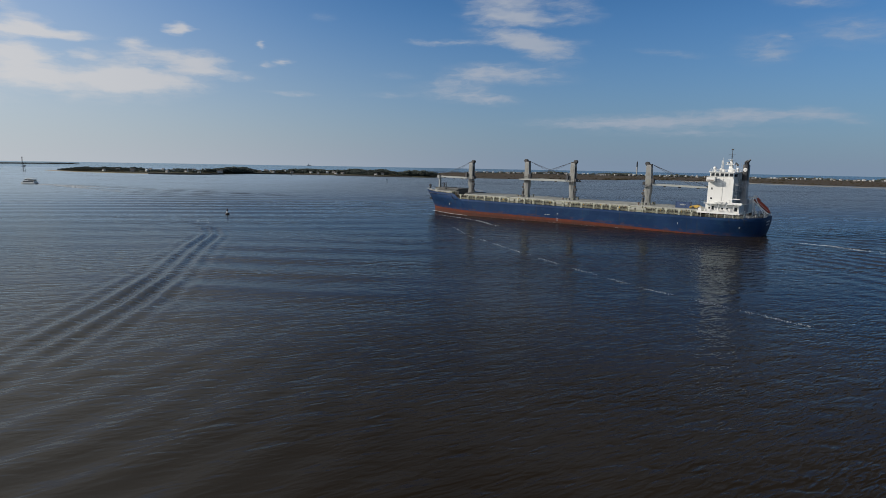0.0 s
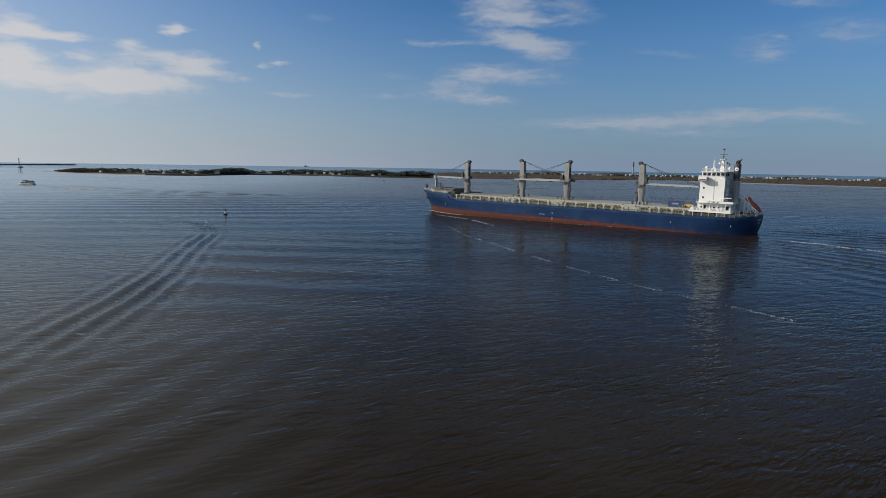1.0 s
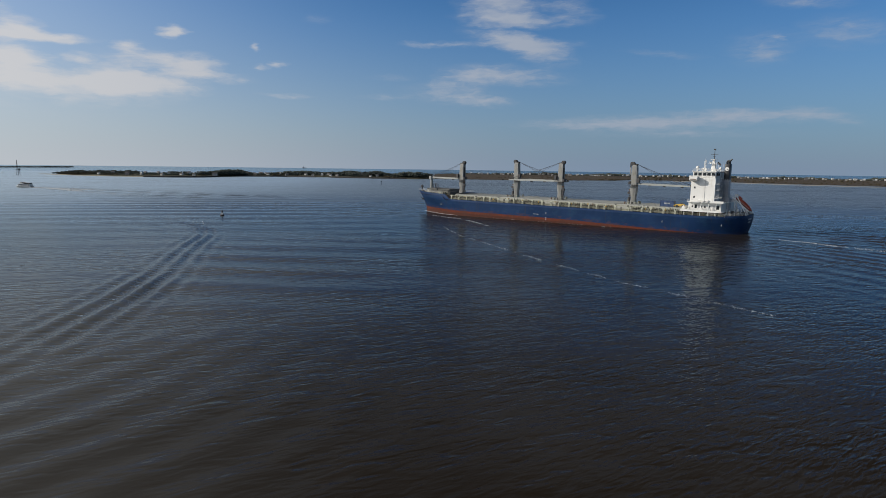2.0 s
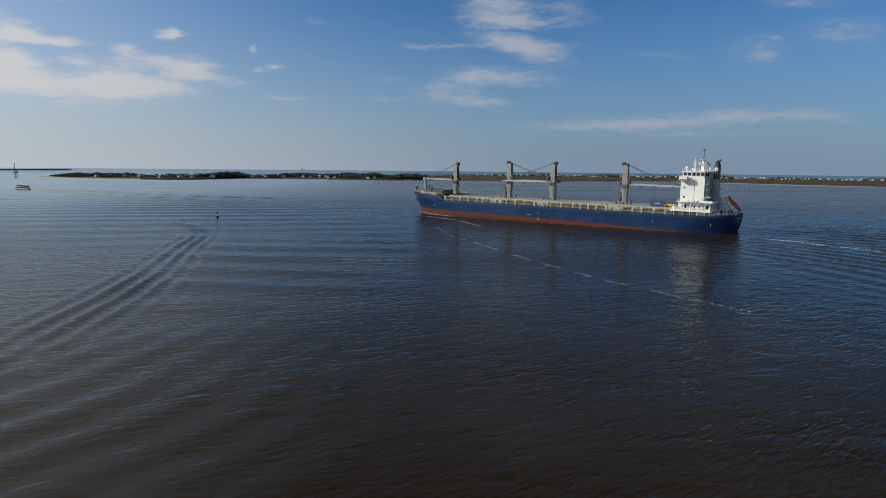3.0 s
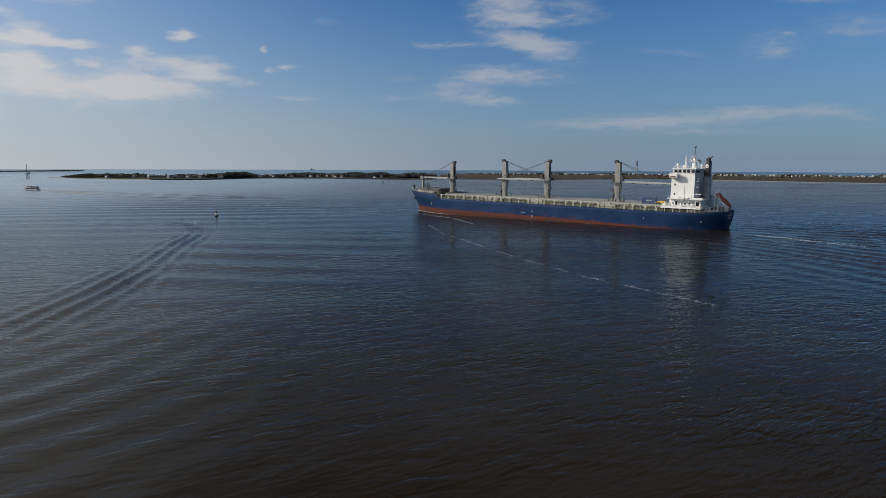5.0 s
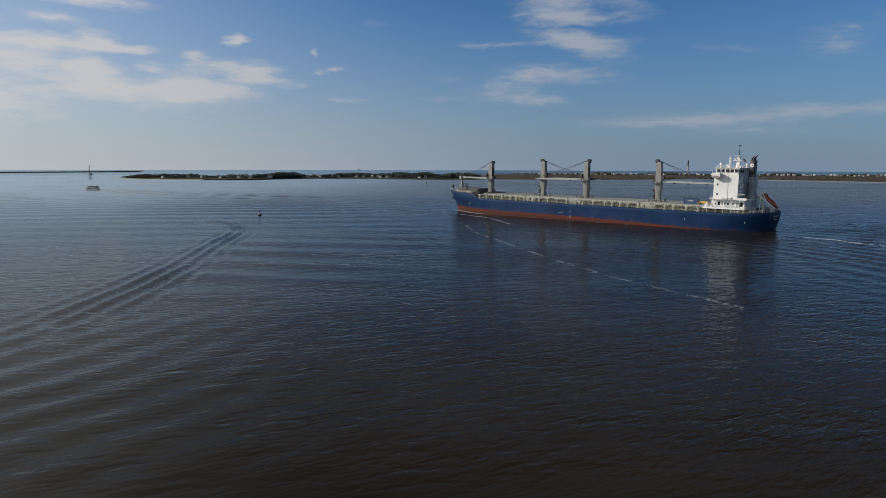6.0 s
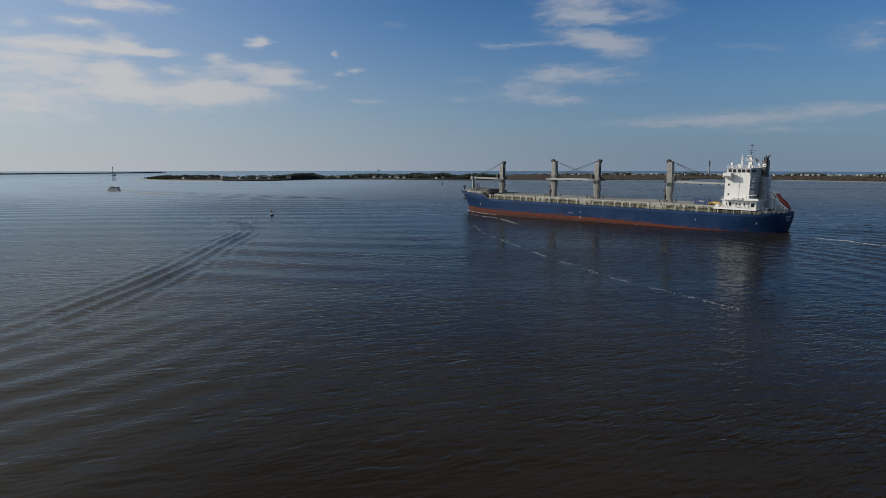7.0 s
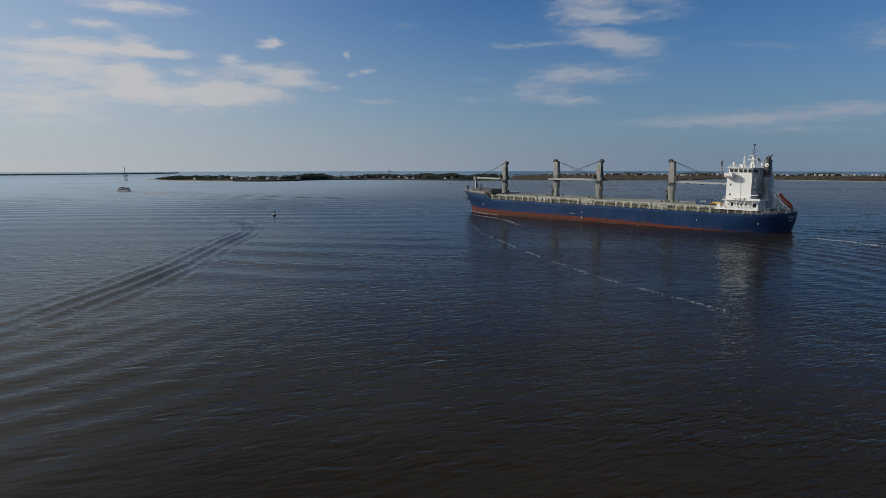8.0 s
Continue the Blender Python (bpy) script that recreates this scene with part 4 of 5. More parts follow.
# forecastle
bm = B()
box(bm, 178.5, 180.2, -4.0, 4.0, 9.3, 10.9)
eased(bm, 0.08)
part("fore_store", bm, M_DARKCOVER, ship, "dark steel store on the forecastle")
bm = B()
tube(bm, (185.6, 0, 9.3), (185.6, 0, 14.0), 0.42, 8, 0.3)
tube(bm, (185.6, -1.0, 11.8), (185.6, 1.0, 11.8), 0.1, 6)
box(bm, 185.1, 186.1, -0.6, 0.6, 12.4, 13.6)
part("fore_mast", bm, M_DARK, ship, "short dark mast at the bow")
for y in (3.0, -3.0):
    bm = B()
    tube(bm, (182.0, y - 1.2, 10.2), (182.0, y + 1.2, 10.2), 0.7, 10)
    box(bm, 181.2, 182.8, y - 1.5, y - 1.2, 9.3, 10.6)
    box(bm, 181.2, 182.8, y + 1.2, y + 1.5, 9.3, 10.6)
    part("windlass", bm, M_DARK, ship, "dark anchor windlass")
fo = [hull_ring(s)[-1] for s in (0.84, 0.87, 0.9, 0.925, 0.95, 0.97, 0.985, 0.996)]
rail("bow_rail", [(p[0] - 0.3, p[1] - 0.15, p[2]) for p in fo], ship)
rail("bow_rail", [(p[0] - 0.3, -p[1] + 0.15, p[2]) for p in fo], ship)


def anchor(side):
    p = min((hull_ring(s / 400)[5] for s in range(360, 401)), key=lambda q: abs(q[0] - 182.8))
    bm = B()
    y = p[1] * side
    tube(bm, (182.8, y * 0.7, 7.6), (183.1, y + side * 0.5, 6.7), 0.28, 6)
    for d in (-1.0, 1.0):
        loft(bm, [rect(183.1 + d * 0.3, y + side * 0.45, 0.35, 0.25, 5.6), rect(183.1 + d * 0.9, y + side * 0.6, 0.22, 0.16, 6.6)])
    box(bm, 182.3, 183.9, y + side * 0.25 - 0.2, y + side * 0.25 + 0.35, 5.3, 5.9)
    part("anchor", bm, M_BLACK, ship, "black stockless anchor at the hawse")


anchor(1), anchor(-1)

# accommodation block
bm = B()
box(bm, 13.5, 26.5, -12.2, 12.2, 9.25, 13.1)
house_low = part("deckhouse", bm, M_WHITE, ship, "white lower deckhouse")
# lower wall takes the brown deck paint to stand for the overhang's shade
part("shade_base", box(B(), 13.5, 26.5, -12.1, 12.1, DECK - 0.3, 9.25), M_DECK, house_low, "deckhouse base coloured dark brown for the shade under the overhanging deck")
bm = B()
box(bm, 12.5, 29.2, -15.6, 15.6, 9.25, 9.5)
box(bm, 14.0, 28.9, 15.35, 15.55, 9.5, 10.0)
box(bm, 14.0, 28.9, -15.55, -15.35, 9.5, 10.0)
part("boat_deck", bm, M_WHITE, house_low, "white overhanging deck")
bm = B()
box(bm, 12.2, 26.8, -14.6, 14.6, 13.1, 13.35)
for s in (1, -1):
    a, b = sorted((s * 14.45, s * 14.6))
    box(bm, 12.2, 20.5, a, b, 13.35, 14.0)
part("upper_deck", bm, M_WHITE, house_low, "white overhanging deck")
for x in (15.0, 18.0, 21.0, 24.0, 27.5):
    for s in (1, -1):
        bm = B()
        tube(bm, (x, s * 15.1, DECK - 0.2), (x, s * 15.1, 9.25), 0.13, 6)
        tube(bm, (min(x, 26), s * 14.2, 9.5), (min(x, 26), s * 14.2, 13.1), 0.13, 6)
        part("deck_pillar", bm, M_WHITE, house_low)
for x, z, w, h in ((16.0, 10.0, 0.8, 1.9), (19.6, 10.9, 0.7, 0.7), (22.0, 10.0, 0.8, 1.9), (24.6, 10.9, 0.7, 0.7)):
    for s in (1, -1):
        bm = B()
        a, b = sorted((s * 12.2, s * 12.26))
        box(bm, x, x + w, a, b, z, z + h)
        part("porthole" if h < 1 else "steel_door", bm, M_GLASS if h < 1 else M_GREYCASE, house_low)
for x, z, w, h in ((27.6, 9.5, 1.2, 1.6), (25.6, 9.5, 0.9, 1.1), (20.4, 9.5, 1.6, 1.3), (17.2, 9.5, 0.9, 1.0)):
    for s in (1, -1):
        bm = B()
        box(bm, x, x + w, s * 13.6 - 0.6, s * 13.6 + 0.6, z, z + h)
        tube(bm, (x + w / 2, s * 13.6, z + h), (x + w / 2, s * 13.6, z + h + 0.7), 0.25, 8)
        eased(bm, 0.08)
        part("ventilator", bm, M_WHITE, house_low, "white deck ventilator")
rail("deck_rail", [(29.0, 15.4, 9.5), (12.7, 15.4, 9.5), (12.7, 4.5, 9.5)], house_low)
rail("deck_rail", [(29.0, -15.4, 9.5), (12.7, -15.4, 9.5), (12.7, -4.5, 9.5)], house_low)
rail("deck_rail", [(29.0, 15.4, 9.5), (29.0, -15.4, 9.5)], house_low)
rail("deck_rail", [(26.6, 14.4, 13.35), (20.6, 14.4, 13.35)], house_low)

for x, z, w, h in ((14.4, 7.7, 0.8, 1.5), (17.4, 7.9, 0.6, 0.6), (19.0, 7.7, 0.8, 1.5), (21.2, 7.9, 0.6, 0.6), (23.0, 7.7, 1.4, 1.4), (25.2, 7.9, 0.6, 0.6), (14.2, 10.4, 1.4, 1.6), (17.8, 11.0, 0.6, 0.7), (21.0, 11.0, 0.6, 0.7), (23.2, 10.6, 0.9, 1.5)):
    for s in (1, -1):
        a, b = sorted((s * 12.2, s * 12.27))
        part("opening", box(B(), x, x + w, a, b, z, z + h), M_GLASS, house_low, "dark doorway or port")
for x in (18.6, 20.2, 21.8):
    for s in (1, -1):
        raft = tube(B(), (x - 0.6, s * 14.7, 14.0), (x + 0.6, s * 14.7, 14.0), 0.36, 10)
        box(raft, x - 0.4, x + 0.4, s * 14.7 - 0.25, s * 14.7 + 0.25, 13.35, 13.8)
        part("liferaft", raft, M_WHITE, house_low, "white liferaft canister on its cradle")
for s in (1, -1):
    arm = tube(B(), (17.0, s * 14.0, 13.35), (17.0, s * 14.0, 15.2), 0.2, 8)
    tube(arm, (17.0, s * 14.0, 15.1), (13.0, s * 14.3, 15.5), 0.14, 6)
    part("store_davit", arm, M_WHITE, house_low, "white stores davit")

bm = B()
box(bm, 15.5, 25.2, -13.0, 13.0, 13.35, 23.4)
eased(bm, 0.12)
tower = part("superstructure", bm, M_WHITE, ship, "tall white accommodation block")
tower.location.x += 0.8
for i in range(4):
    for j in range(7):
        bm = B()
        y = -10.5 + j * 3.5
        box(bm, 25.2, 25.24, y - 0.35, y + 0.35, 14.6 + i * 2.5, 15.5 + i * 2.5)
        part("porthole", bm, M_GLASS, tower)
for s in (1, -1):
    for x, z in ((23.6, 18.9), (23.6, 14.9)):
        bm = B()
        a, b = sorted((s * 13.0, s * 13.05))
        box(bm, x - 0.3, x + 0.3, a, b, z, z + 0.8)
        part("porthole", bm, M_GLASS, tower)
    # bridge wing
    bm = B()
    loft(bm, [rect(23.7, s * 14.2, 1.3, 1.3, 22.0), rect(23.7, s * 14.3, 1.6, 1.7, 22.5), rect(23.7, s * 14.3, 1.6, 1.7, 24.0)])
    part("bridge_wing", bm, M_WHITE, tower, "white bridge wing")
    bm = B()
    a, b = sorted((s * 15.9, s * 16.03))
    box(bm, 22.4, 25.0, a, b, 22.6, 22.95)
    part("wing_stripe", bm, M_RUST, tower, "rust-red stripe on the bridge wing")
    rail("wing_rail", [(22.2, s * 15.9, 24.0), (25.2, s * 15.9, 24.0)], tower, 0.5)
    bm = B()
    tube(bm, (19.5, s * 13.05, 13.4), (19.5, s * 13.05, 23.4), 0.05, 6)
    part("drain_pipe", bm, M_GREYCASE, tower)
# bridge
bm = B()
loft(bm, [rect(20.6, 0, 4.4, 11.6, 23.4), rect(20.6, 0, 4.6, 11.8, 26.0)])
box(bm, 15.6, 25.6, -12.2, 12.2, 26.0, 26.25)
bridge = part("bridge", bm, M_WHITE, ship, "white wheelhouse with dark windows")
bridge.location.x += 0.8
for s in (1, -1):
    for x in (16.9, 18.7, 20.4, 22.3, 24.0):
        bm = B()
        a, b = sorted((s * 11.6, s * 11.9))
        box(bm, x - 0.62, x + 0.62, a, b, 24.35, 25.6)
        part("bridge_window", bm, M_GLASS, bridge)
for i in range(11):
    bm = B()
    y = -10.5 + i * 2.1
    box(bm, 24.9, 25.3, y - 0.8, y + 0.8, 24.4, 25.5)
    part("bridge_window", bm, M_GLASS, bridge)
for y in (6.5, 9.2):
    bm = B()
    box(bm, 15.85, 16.2, y - 0.7, y + 0.7, 24.3, 25.5)
    part("bridge_window", bm, M_GLASS, bridge)
rail("monkey_rail", [(25.3, 12.0, 26.25), (15.8, 12.0, 26.25), (15.8, -12.0, 26.25), (25.3, -12.0, 26.25), (25.3, 12.0, 26.25)], bridge)
rail("bridge_rail", [(25.0, 12.8, 23.4), (15.7, 12.8, 23.4), (15.7, 4.0, 23.4)], bridge)
bm = B()
tube(bm, (24.0, 9.5, 26.2), (24.0, 9.5, 27.2), 0.35, 8)
ball(bm, (24.0, 9.5, 27.7), 0.68, 12)
part("radome", bm, M_WHITE, bridge, "white satellite dome", smooth=True)
bm = B()
tube(bm, (19.0, -8.0, 26.2), (19.0, -8.0, 27.0), 0.25, 8)
ball(bm, (19.0, -8.0, 27.5), 0.6, 10)
part("radome", bm, M_WHITE, bridge, "white satellite dome", smooth=True)
for x, y, hh in ((22.2, 7.0, 1.4), (20.5, 10.2, 1.2), (17.6, 8.5, 1.6), (18.4, 3.0, 1.0)):
    bm = B()
    box(bm, x - 0.4, x + 0.4, y - 0.5, y + 0.5, 26.25, 26.25 + hh)
    eased(bm, 0.06)
    part("roof_locker", bm, M_WHITE, bridge)
# radar mast
bm = B()
loft(bm, [rrect(19.8, 0, 0.9, 0.9, 26.2, 0.2), rrect(19.8, 0, 0.6, 0.6, 30.0, 0.2), rrect(19.8, 0, 0.4, 0.4, 31.3, 0.15)])
box(bm, 18.2, 21.6, -1.6, 1.6, 29.3, 29.5)
box(bm, 18.8, 20.8, -2.2, 2.2, 31.2, 31.35)
mast = part("radar_mast", bm, M_WHITE, ship, "white radar mast with dark top")
bm = B()
tube(bm, (19.8, 0, 31.3), (19.8, 0, 35.6), 0.17, 6, 0.08)
tube(bm, (18.3, 0, 33.4), (21.3, 0, 33.4), 0.07, 5)
tube(bm, (19.8, -2.0, 32.6), (19.8, 2.0, 32.6), 0.07, 5)
box(bm, 19.4, 20.2, -0.3, 0.3, 35.3, 35.9)
part("mast_pole", bm, M_DARK, mast, "dark topmast")
bm = B()
box(bm, 21.0, 21.3, -1.9, 1.9, 30.0, 30.35)
tube(bm, (21.15, 0, 29.5), (21.15, 0, 30.0), 0.25, 8)
part("radar_scanner", bm, M_WHITE, mast, "white radar scanner")
bm = B()
box(bm, 17.6, 17.63, -0.1, 0.0, 28.2, 29.4)
loft(bm, [[(18.4, 0.0, 29.5), (17.0, 0.1, 28.6), (17.0, 0.13, 28.6), (18.4, 0.03, 29.5)], [(18.1, 0.0, 30.4), (16.7, 0.1, 29.3), (16.7, 0.13, 29.3), (18.1, 0.03, 30.4)]])
part("flag", bm, M_DARK, mast, "small dark flag")
bm = B()
for dx, dy in ((-0.35, -0.35), (0.35, -0.35), (0.35, 0.35), (-0.35, 0.35)):
    tube(bm, (23.4 + dx, dy, 26.2), (23.4 + dx * 0.5, dy * 0.5, 31.0), 0.09, 5)
for i in range(5):
    z = 27 + i * 0.8
    box(bm, 23.0, 23.8, -0.4, 0.4, z, z + 0.12)
tube(bm, (23.4, 0, 31.0), (23.4, 0, 32.2), 0.06, 5)
part("signal_mast", bm, M_WHITE, ship, "white lattice signal mast").location.x += 0.9
for y in (4.0, -4.0, 8.0):
    bm = B()
    tube(bm, (17.0, y, 26.2), (17.0, y, 30.0), 0.045, 5)
    part("antenna", bm, M_WHITE, bridge)

# funnel
bm = B()
loft(bm, [rrect(14.2, 1.0, 1.4, 2.4, DECK - 0.3, 0.3), rrect(14.2, 1.0, 1.4, 2.4, 15.2, 0.3)])
loft(bm, [rrect(14.6, 0.6, 1.2, 1.8, 15.2, 0.4), rrect(14.7, 0.6, 1.1, 1.6, 22.5, 0.4)])
casing = part("engine_casing", bm, M_GREYCASE, ship, "grey engine casing below the funnel", smooth=True)
bm = B()
loft(bm, [rrect(14.7, 0.6, 1.15, 1.65, 22.5, 0.5), rrect(14.7, 0.6, 1.15, 1.65, 29.2, 0.5), rrect(14.7, 0.6, 1.0, 1.45, 29.5, 0.4)])
funnel = part("funnel", bm, M_BLACK, ship, "black funnel with a white emblem", smooth=True)
ring = [(14.75 + 0.8 * math.cos(2 * math.pi * i / 16), 27.3 + 0.8 * math.sin(2 * math.pi * i / 16)) for i in range(16)]
for y0, y1 in ((2.2, 2.3), (-1.1, -1.0)):
    part("emblem", loft(B(), [[(a, y0, b) for a, b in ring], [(a, y1, b) for a, b in ring]]), M_WHITE, funnel, "round white emblem")
for y0, y1 in ((2.3, 2.33), (-1.13, -1.1)):
    part("emblem_bar", box(B(), 14.2, 14.9, y0, y1, 27.1, 27.4), M_BLACK, funnel, "black bar on the emblem")
for x, y, r, up_ in ((15.2, 1.2, 0.3, 30.6), (14.2, 0.2, 0.34, 31.0), (14.9, -0.3, 0.26, 30.5)):
    bm = tube(B(), (x, y, 29.3), (x, y, up_), r, 10)
    tube(bm, (x + 0.1, y, up_ - 0.2), (x - 0.75, y, up_ + 0.55), r, 10)
    tube(bm, (x, y, up_ - 0.5), (x, y, up_ - 0.3), r * 1.25, 10)
    part("exhaust_pipe", bm, M_BLACK, funnel, "black exhaust pipe")
# platforms clamped to the casing
for z in (16.6, 19.4, 22.0):
    plat = part("casing_platform", box(B(), 13.2, 15.9, -1.4, 2.9, z, z + 0.12), M_GREYCASE, casing, "narrow grey platform round the casing")
    rail("platform_rail", [(13.25, 2.85, z + 0.12), (15.85, 2.85, z + 0.12)], plat, 1.0, 0.9, 0.035, M_GREYCASE)
mast.location.x += 1.0
# balconies and stairs behind the block
for i in range(4):
    z = 13.4 + i * 2.5
    bm = B()
    part("aft_landing", box(bm, 13.9, 15.5, 3.2, 12.6, z - 0.12, z), M_GREYCASE, tower, "grey landing behind the block")
    part("aft_landing", box(B(), 13.9, 15.5, -12.6, -3.2, z - 0.12, z), M_GREYCASE, tower, "grey landing behind the block")
    rail("landing_rail", [(15.4, 12.5, z), (13.95, 12.5, z), (13.95, 3.3, z)], tower, material=M_GREYCASE)
    bm = B()
    for y0, y1 in ((5.0, 8.6),):
        for x in (14.1, 14.9):
            tube(bm, (x, y0, z), (x, y1, z + 2.5), 0.08, 5)
        for k in range(9):
            y = y0 + (y1 - y0) * k / 9
            box(bm, 14.1, 14.9, y, y + 0.22, z + 2.5 * k / 9, z + 2.5 * k / 9 + 0.05)
    part("stair", bm, M_GREYCASE, tower, "grey outside stair")
    for y in (4.2, 10.5):
        bm = B()
        box(bm, 15.44, 15.5, y, y + 0.8, z + 0.1, z + 2.0)
        part("steel_door", bm, M_GREYCASE, tower)

# free-fall lifeboat ramp on the stern
bm = B()
for y in (-1.7, 1.7):
    tube(bm, (11.6, y, 15.4), (4.9, y, 9.7), 0.24, 6)
    tube(bm, (10.6, y, 7.4), (10.6, y, 14.4), 0.2, 6)
    tube(bm, (6.0, y, 7.4), (6.0, y, 10.4), 0.2, 6)
    tube(bm, (10.6, y, 16.9), (5.3, y, 7.4), 0.18, 6)
    tube(bm, (10.6, y, 13.5), (10.6, y, 16.9), 0.16, 6)
for x, z in ((11.0, 14.9), (7.6, 12.0), (5.2, 9.9)):
    tube(bm, (x, -1.7, z), (x, 1.7, z), 0.16, 6)
part("lifeboat_ramp", bm, M_WHITE, ship, "white sloping launching ramp on the stern")
# stern gear
for x, y in ((9.5, 9.5), (9.5, -9.5), (7.4, 5.0), (7.4, -5.0)):
    bm = B()
    tube(bm, (x, y - 1.1, 8.2), (x, y + 1.1, 8.2), 0.6, 10)
    box(bm, x - 0.7, x + 0.7, y - 1.4, y - 1.1, 7.35, 8.7)
    box(bm, x - 0.7, x + 0.7, y + 1.1, y + 1.4, 7.35, 8.7)
    part("mooring_winch", bm, M_DARKCOVER, ship, "dark mooring winch")
for y in (12.4, 11.4, -11.4, -12.4):
    bm = B()
    tube(bm, (11.6, y, 7.3), (11.6, y, 8.5), 0.3, 8)
    loft(bm, [circle((11.6, y), 0.36, 8.5, 8), circle((11.6, y), 0.36, 8.65, 8)])
    part("bollard", bm, M_BEIGE, ship)
for x, y, hh, r in ((11.2, 7.0, 1.9, 0.3), (10.4, 11.8, 1.5, 0.25), (8.6, 8.0, 1.2, 0.35), (7.6, 9.6, 1.6, 0.2), (6.4, 6.6, 1.4, 0.3), (8.9, 3.2, 2.2, 0.25), (6.2, 3.4, 1.2, 0.35), (12.0, 9.4, 2.4, 0.22)):
    for sy in (1, -1):
        bm = tube(B(), (x, sy * y, 7.35), (x, sy * y, 7.9 + hh), r, 8)
        loft(bm, [circle((x, sy * y), r * 1.5, 7.9 + hh, 8), circle((x, sy * y), r * 1.5, 8.2 + hh, 8)])
        part("stern_vent", bm, M_WHITE if hh > 1.8 else M_DARKCOVER, ship)
aft = [hull_ring(q)[-1] for q in (0.0, 0.01, 0.025, 0.045, 0.07)]
for sy in (1, -1):
    rail("stern_rail", [(p[0] + 0.3, sy * (p[1] - 0.3), p[2]) for p in aft], ship)
rail("stern_rail", [(5.2, -7.2, 8.2), (5.2, 7.2, 8.2)], ship)
bm = B()
tube(bm, (5.2, 0, 8.7), (4.6, 0, 12.6), 0.07, 5)
part("flag_staff", bm, M_WHITE, ship)


# lifeboat, container and loader stand on the ship
def lifeboat():
    m = SHIP @ pose(7.9, 0, 12.1) @ pose(0, 0, 0, 0, 40, 180) @ Matrix.Diagonal((0.98, 0.85, 0.72, 1))
    boat = thing("lifeboat", m, "orange enclosed free-fall lifeboat on its sloping ramp", "lifeboat")
    rings = []
    for x, w, lo, hi in ((-4.3, 0.25, 0.75, 1.1), (-3.9, 1.1, 0.35, 1.7), (-2.6, 1.45, 0.1, 2.3), (0.0, 1.55, 0.0, 2.5), (2.2, 1.4, 0.05, 2.3), (3.7, 0.9, 0.3, 1.7), (4.4, 0.2, 0.8, 1.15)):
        c, hh = (lo + hi) / 2, (hi - lo) / 2
        rings.append([(x, w * math.cos(a), c + hh * math.sin(a)) for a in (2 * math.pi * i / 14 for i in range(14))])
    part("hull", loft(B(), rings), M_ORANGE, boat, smooth=True)
    bm = B()
    loft(bm, [rrect(-2.9, 0, 0.9, 0.7, 2.1, 0.2), rrect(-2.9, 0, 0.7, 0.55, 2.95, 0.2)])
    tower_ = part("conning_tower", bm, M_ORANGE, boat)
    bm = B()
    box(bm, -2.15, -2.1, -0.4, 0.4, 2.4, 2.75)
    part("window", bm, M_GLASS, tower_)
    bm = B()
    for y in (-1.58, 1.58):
        box(bm, -3.0, 3.0, y - 0.05, y + 0.05, 1.1, 1.25)
    part("rubbing_strake", bm, M_MARK, boat, "pale rubbing strake")


lifeboat()


def container():
    m = SHIP @ pose(37.0, 7.2, 10.2)
    c = thing("shipping_container", m, "dark blue steel container standing on the aft hatch", "container")
    bm = B()
    n = 22
    prof = []
    for i in range(n + 1):
        x = -2.95 + 5.9 * i / n
        prof.append((x, 1.18 if i % 2 else 1.12))
    for s in (1, -1):
        lo = [bm.verts.new((x, s * y, 0.15)) for x, y in prof]
        hi = [bm.verts.new((x, s * y, 2.45)) for x, y in prof]
        for i in range(n):
            bm.faces.new((lo[i], lo[i + 1], hi[i + 1], hi[i]))
    box(bm, -3.03, -2.95, -1.2, 1.2, 0.0, 2.59)
    box(bm, 2.95, 3.03, -1.2, 1.2, 0.0, 2.59)
    box(bm, -3.03, 3.03, -1.1, 1.1, 2.45, 2.56)
    part("side_wall", bm, M_CONT, c)
    for x in (-2.97, 2.97):
        for y in (-1.15, 1.15):
            bm = B()
            box(bm, x - 0.08, x + 0.08, y - 0.09, y + 0.09, 0.0, 2.6)
            part("corner_post", bm, M_CONT, c)
    bm = B()
    for y in (-1.15, 1.15):
        box(bm, -3.0, 3.0, y - 0.07, y + 0.07, 0.0, 0.15)
        box(bm, -3.0, 3.0, y - 0.07, y + 0.07, 2.45, 2.6)
    part("rail", bm, M_CONT, c)
    for i in range(5):
        bm = B()
        box(bm, -1.2 + i * 0.5, -0.82 + i * 0.5, 1.19, 1.24, 1.2, 1.75)
        part("lettering_bar", bm, M_MARK, c, "white lettering bar")


container()


def loader():
    m = SHIP @ pose(31.4, 7.4, 10.2)
    c = thing("deck_loader", m, "yellow machine parked on the aft hatch cover", "machine")
    bm = B()
    loft(bm, [rect(0, 0, 1.9, 1.0, 0.5), rect(0.1, 0, 1.8, 0.95, 1.2), rect(-0.4, 0, 0.9, 0.85, 1.5)])
    eased(bm, 0.05)
    part("body", bm, M_YELLOW, c)
    for x in (-1.2, 1.2):
        for y in (-1.0, 1.0):
            bm = B()
            tube(bm, (x, y - 0.18, 0.5), (x, y + 0.18, 0.5), 0.5, 12)
            part("wheel", bm, M_BLACK, c)
    bm = B()
    tube(bm, (0.8, 0, 1.1), (2.4, 0, 0.7), 0.18, 6)
    box(bm, 2.2, 2.6, -1.1, 1.1, 0.3, 1.0)
    part("arm", bm, M_YELLOW, c)
    bm = B()
    box(bm, -1.0, 0.0, -0.7, 0.7, 1.45, 2.0)
    part("cab", bm, M_DARK, c, "dark cab")


loader()


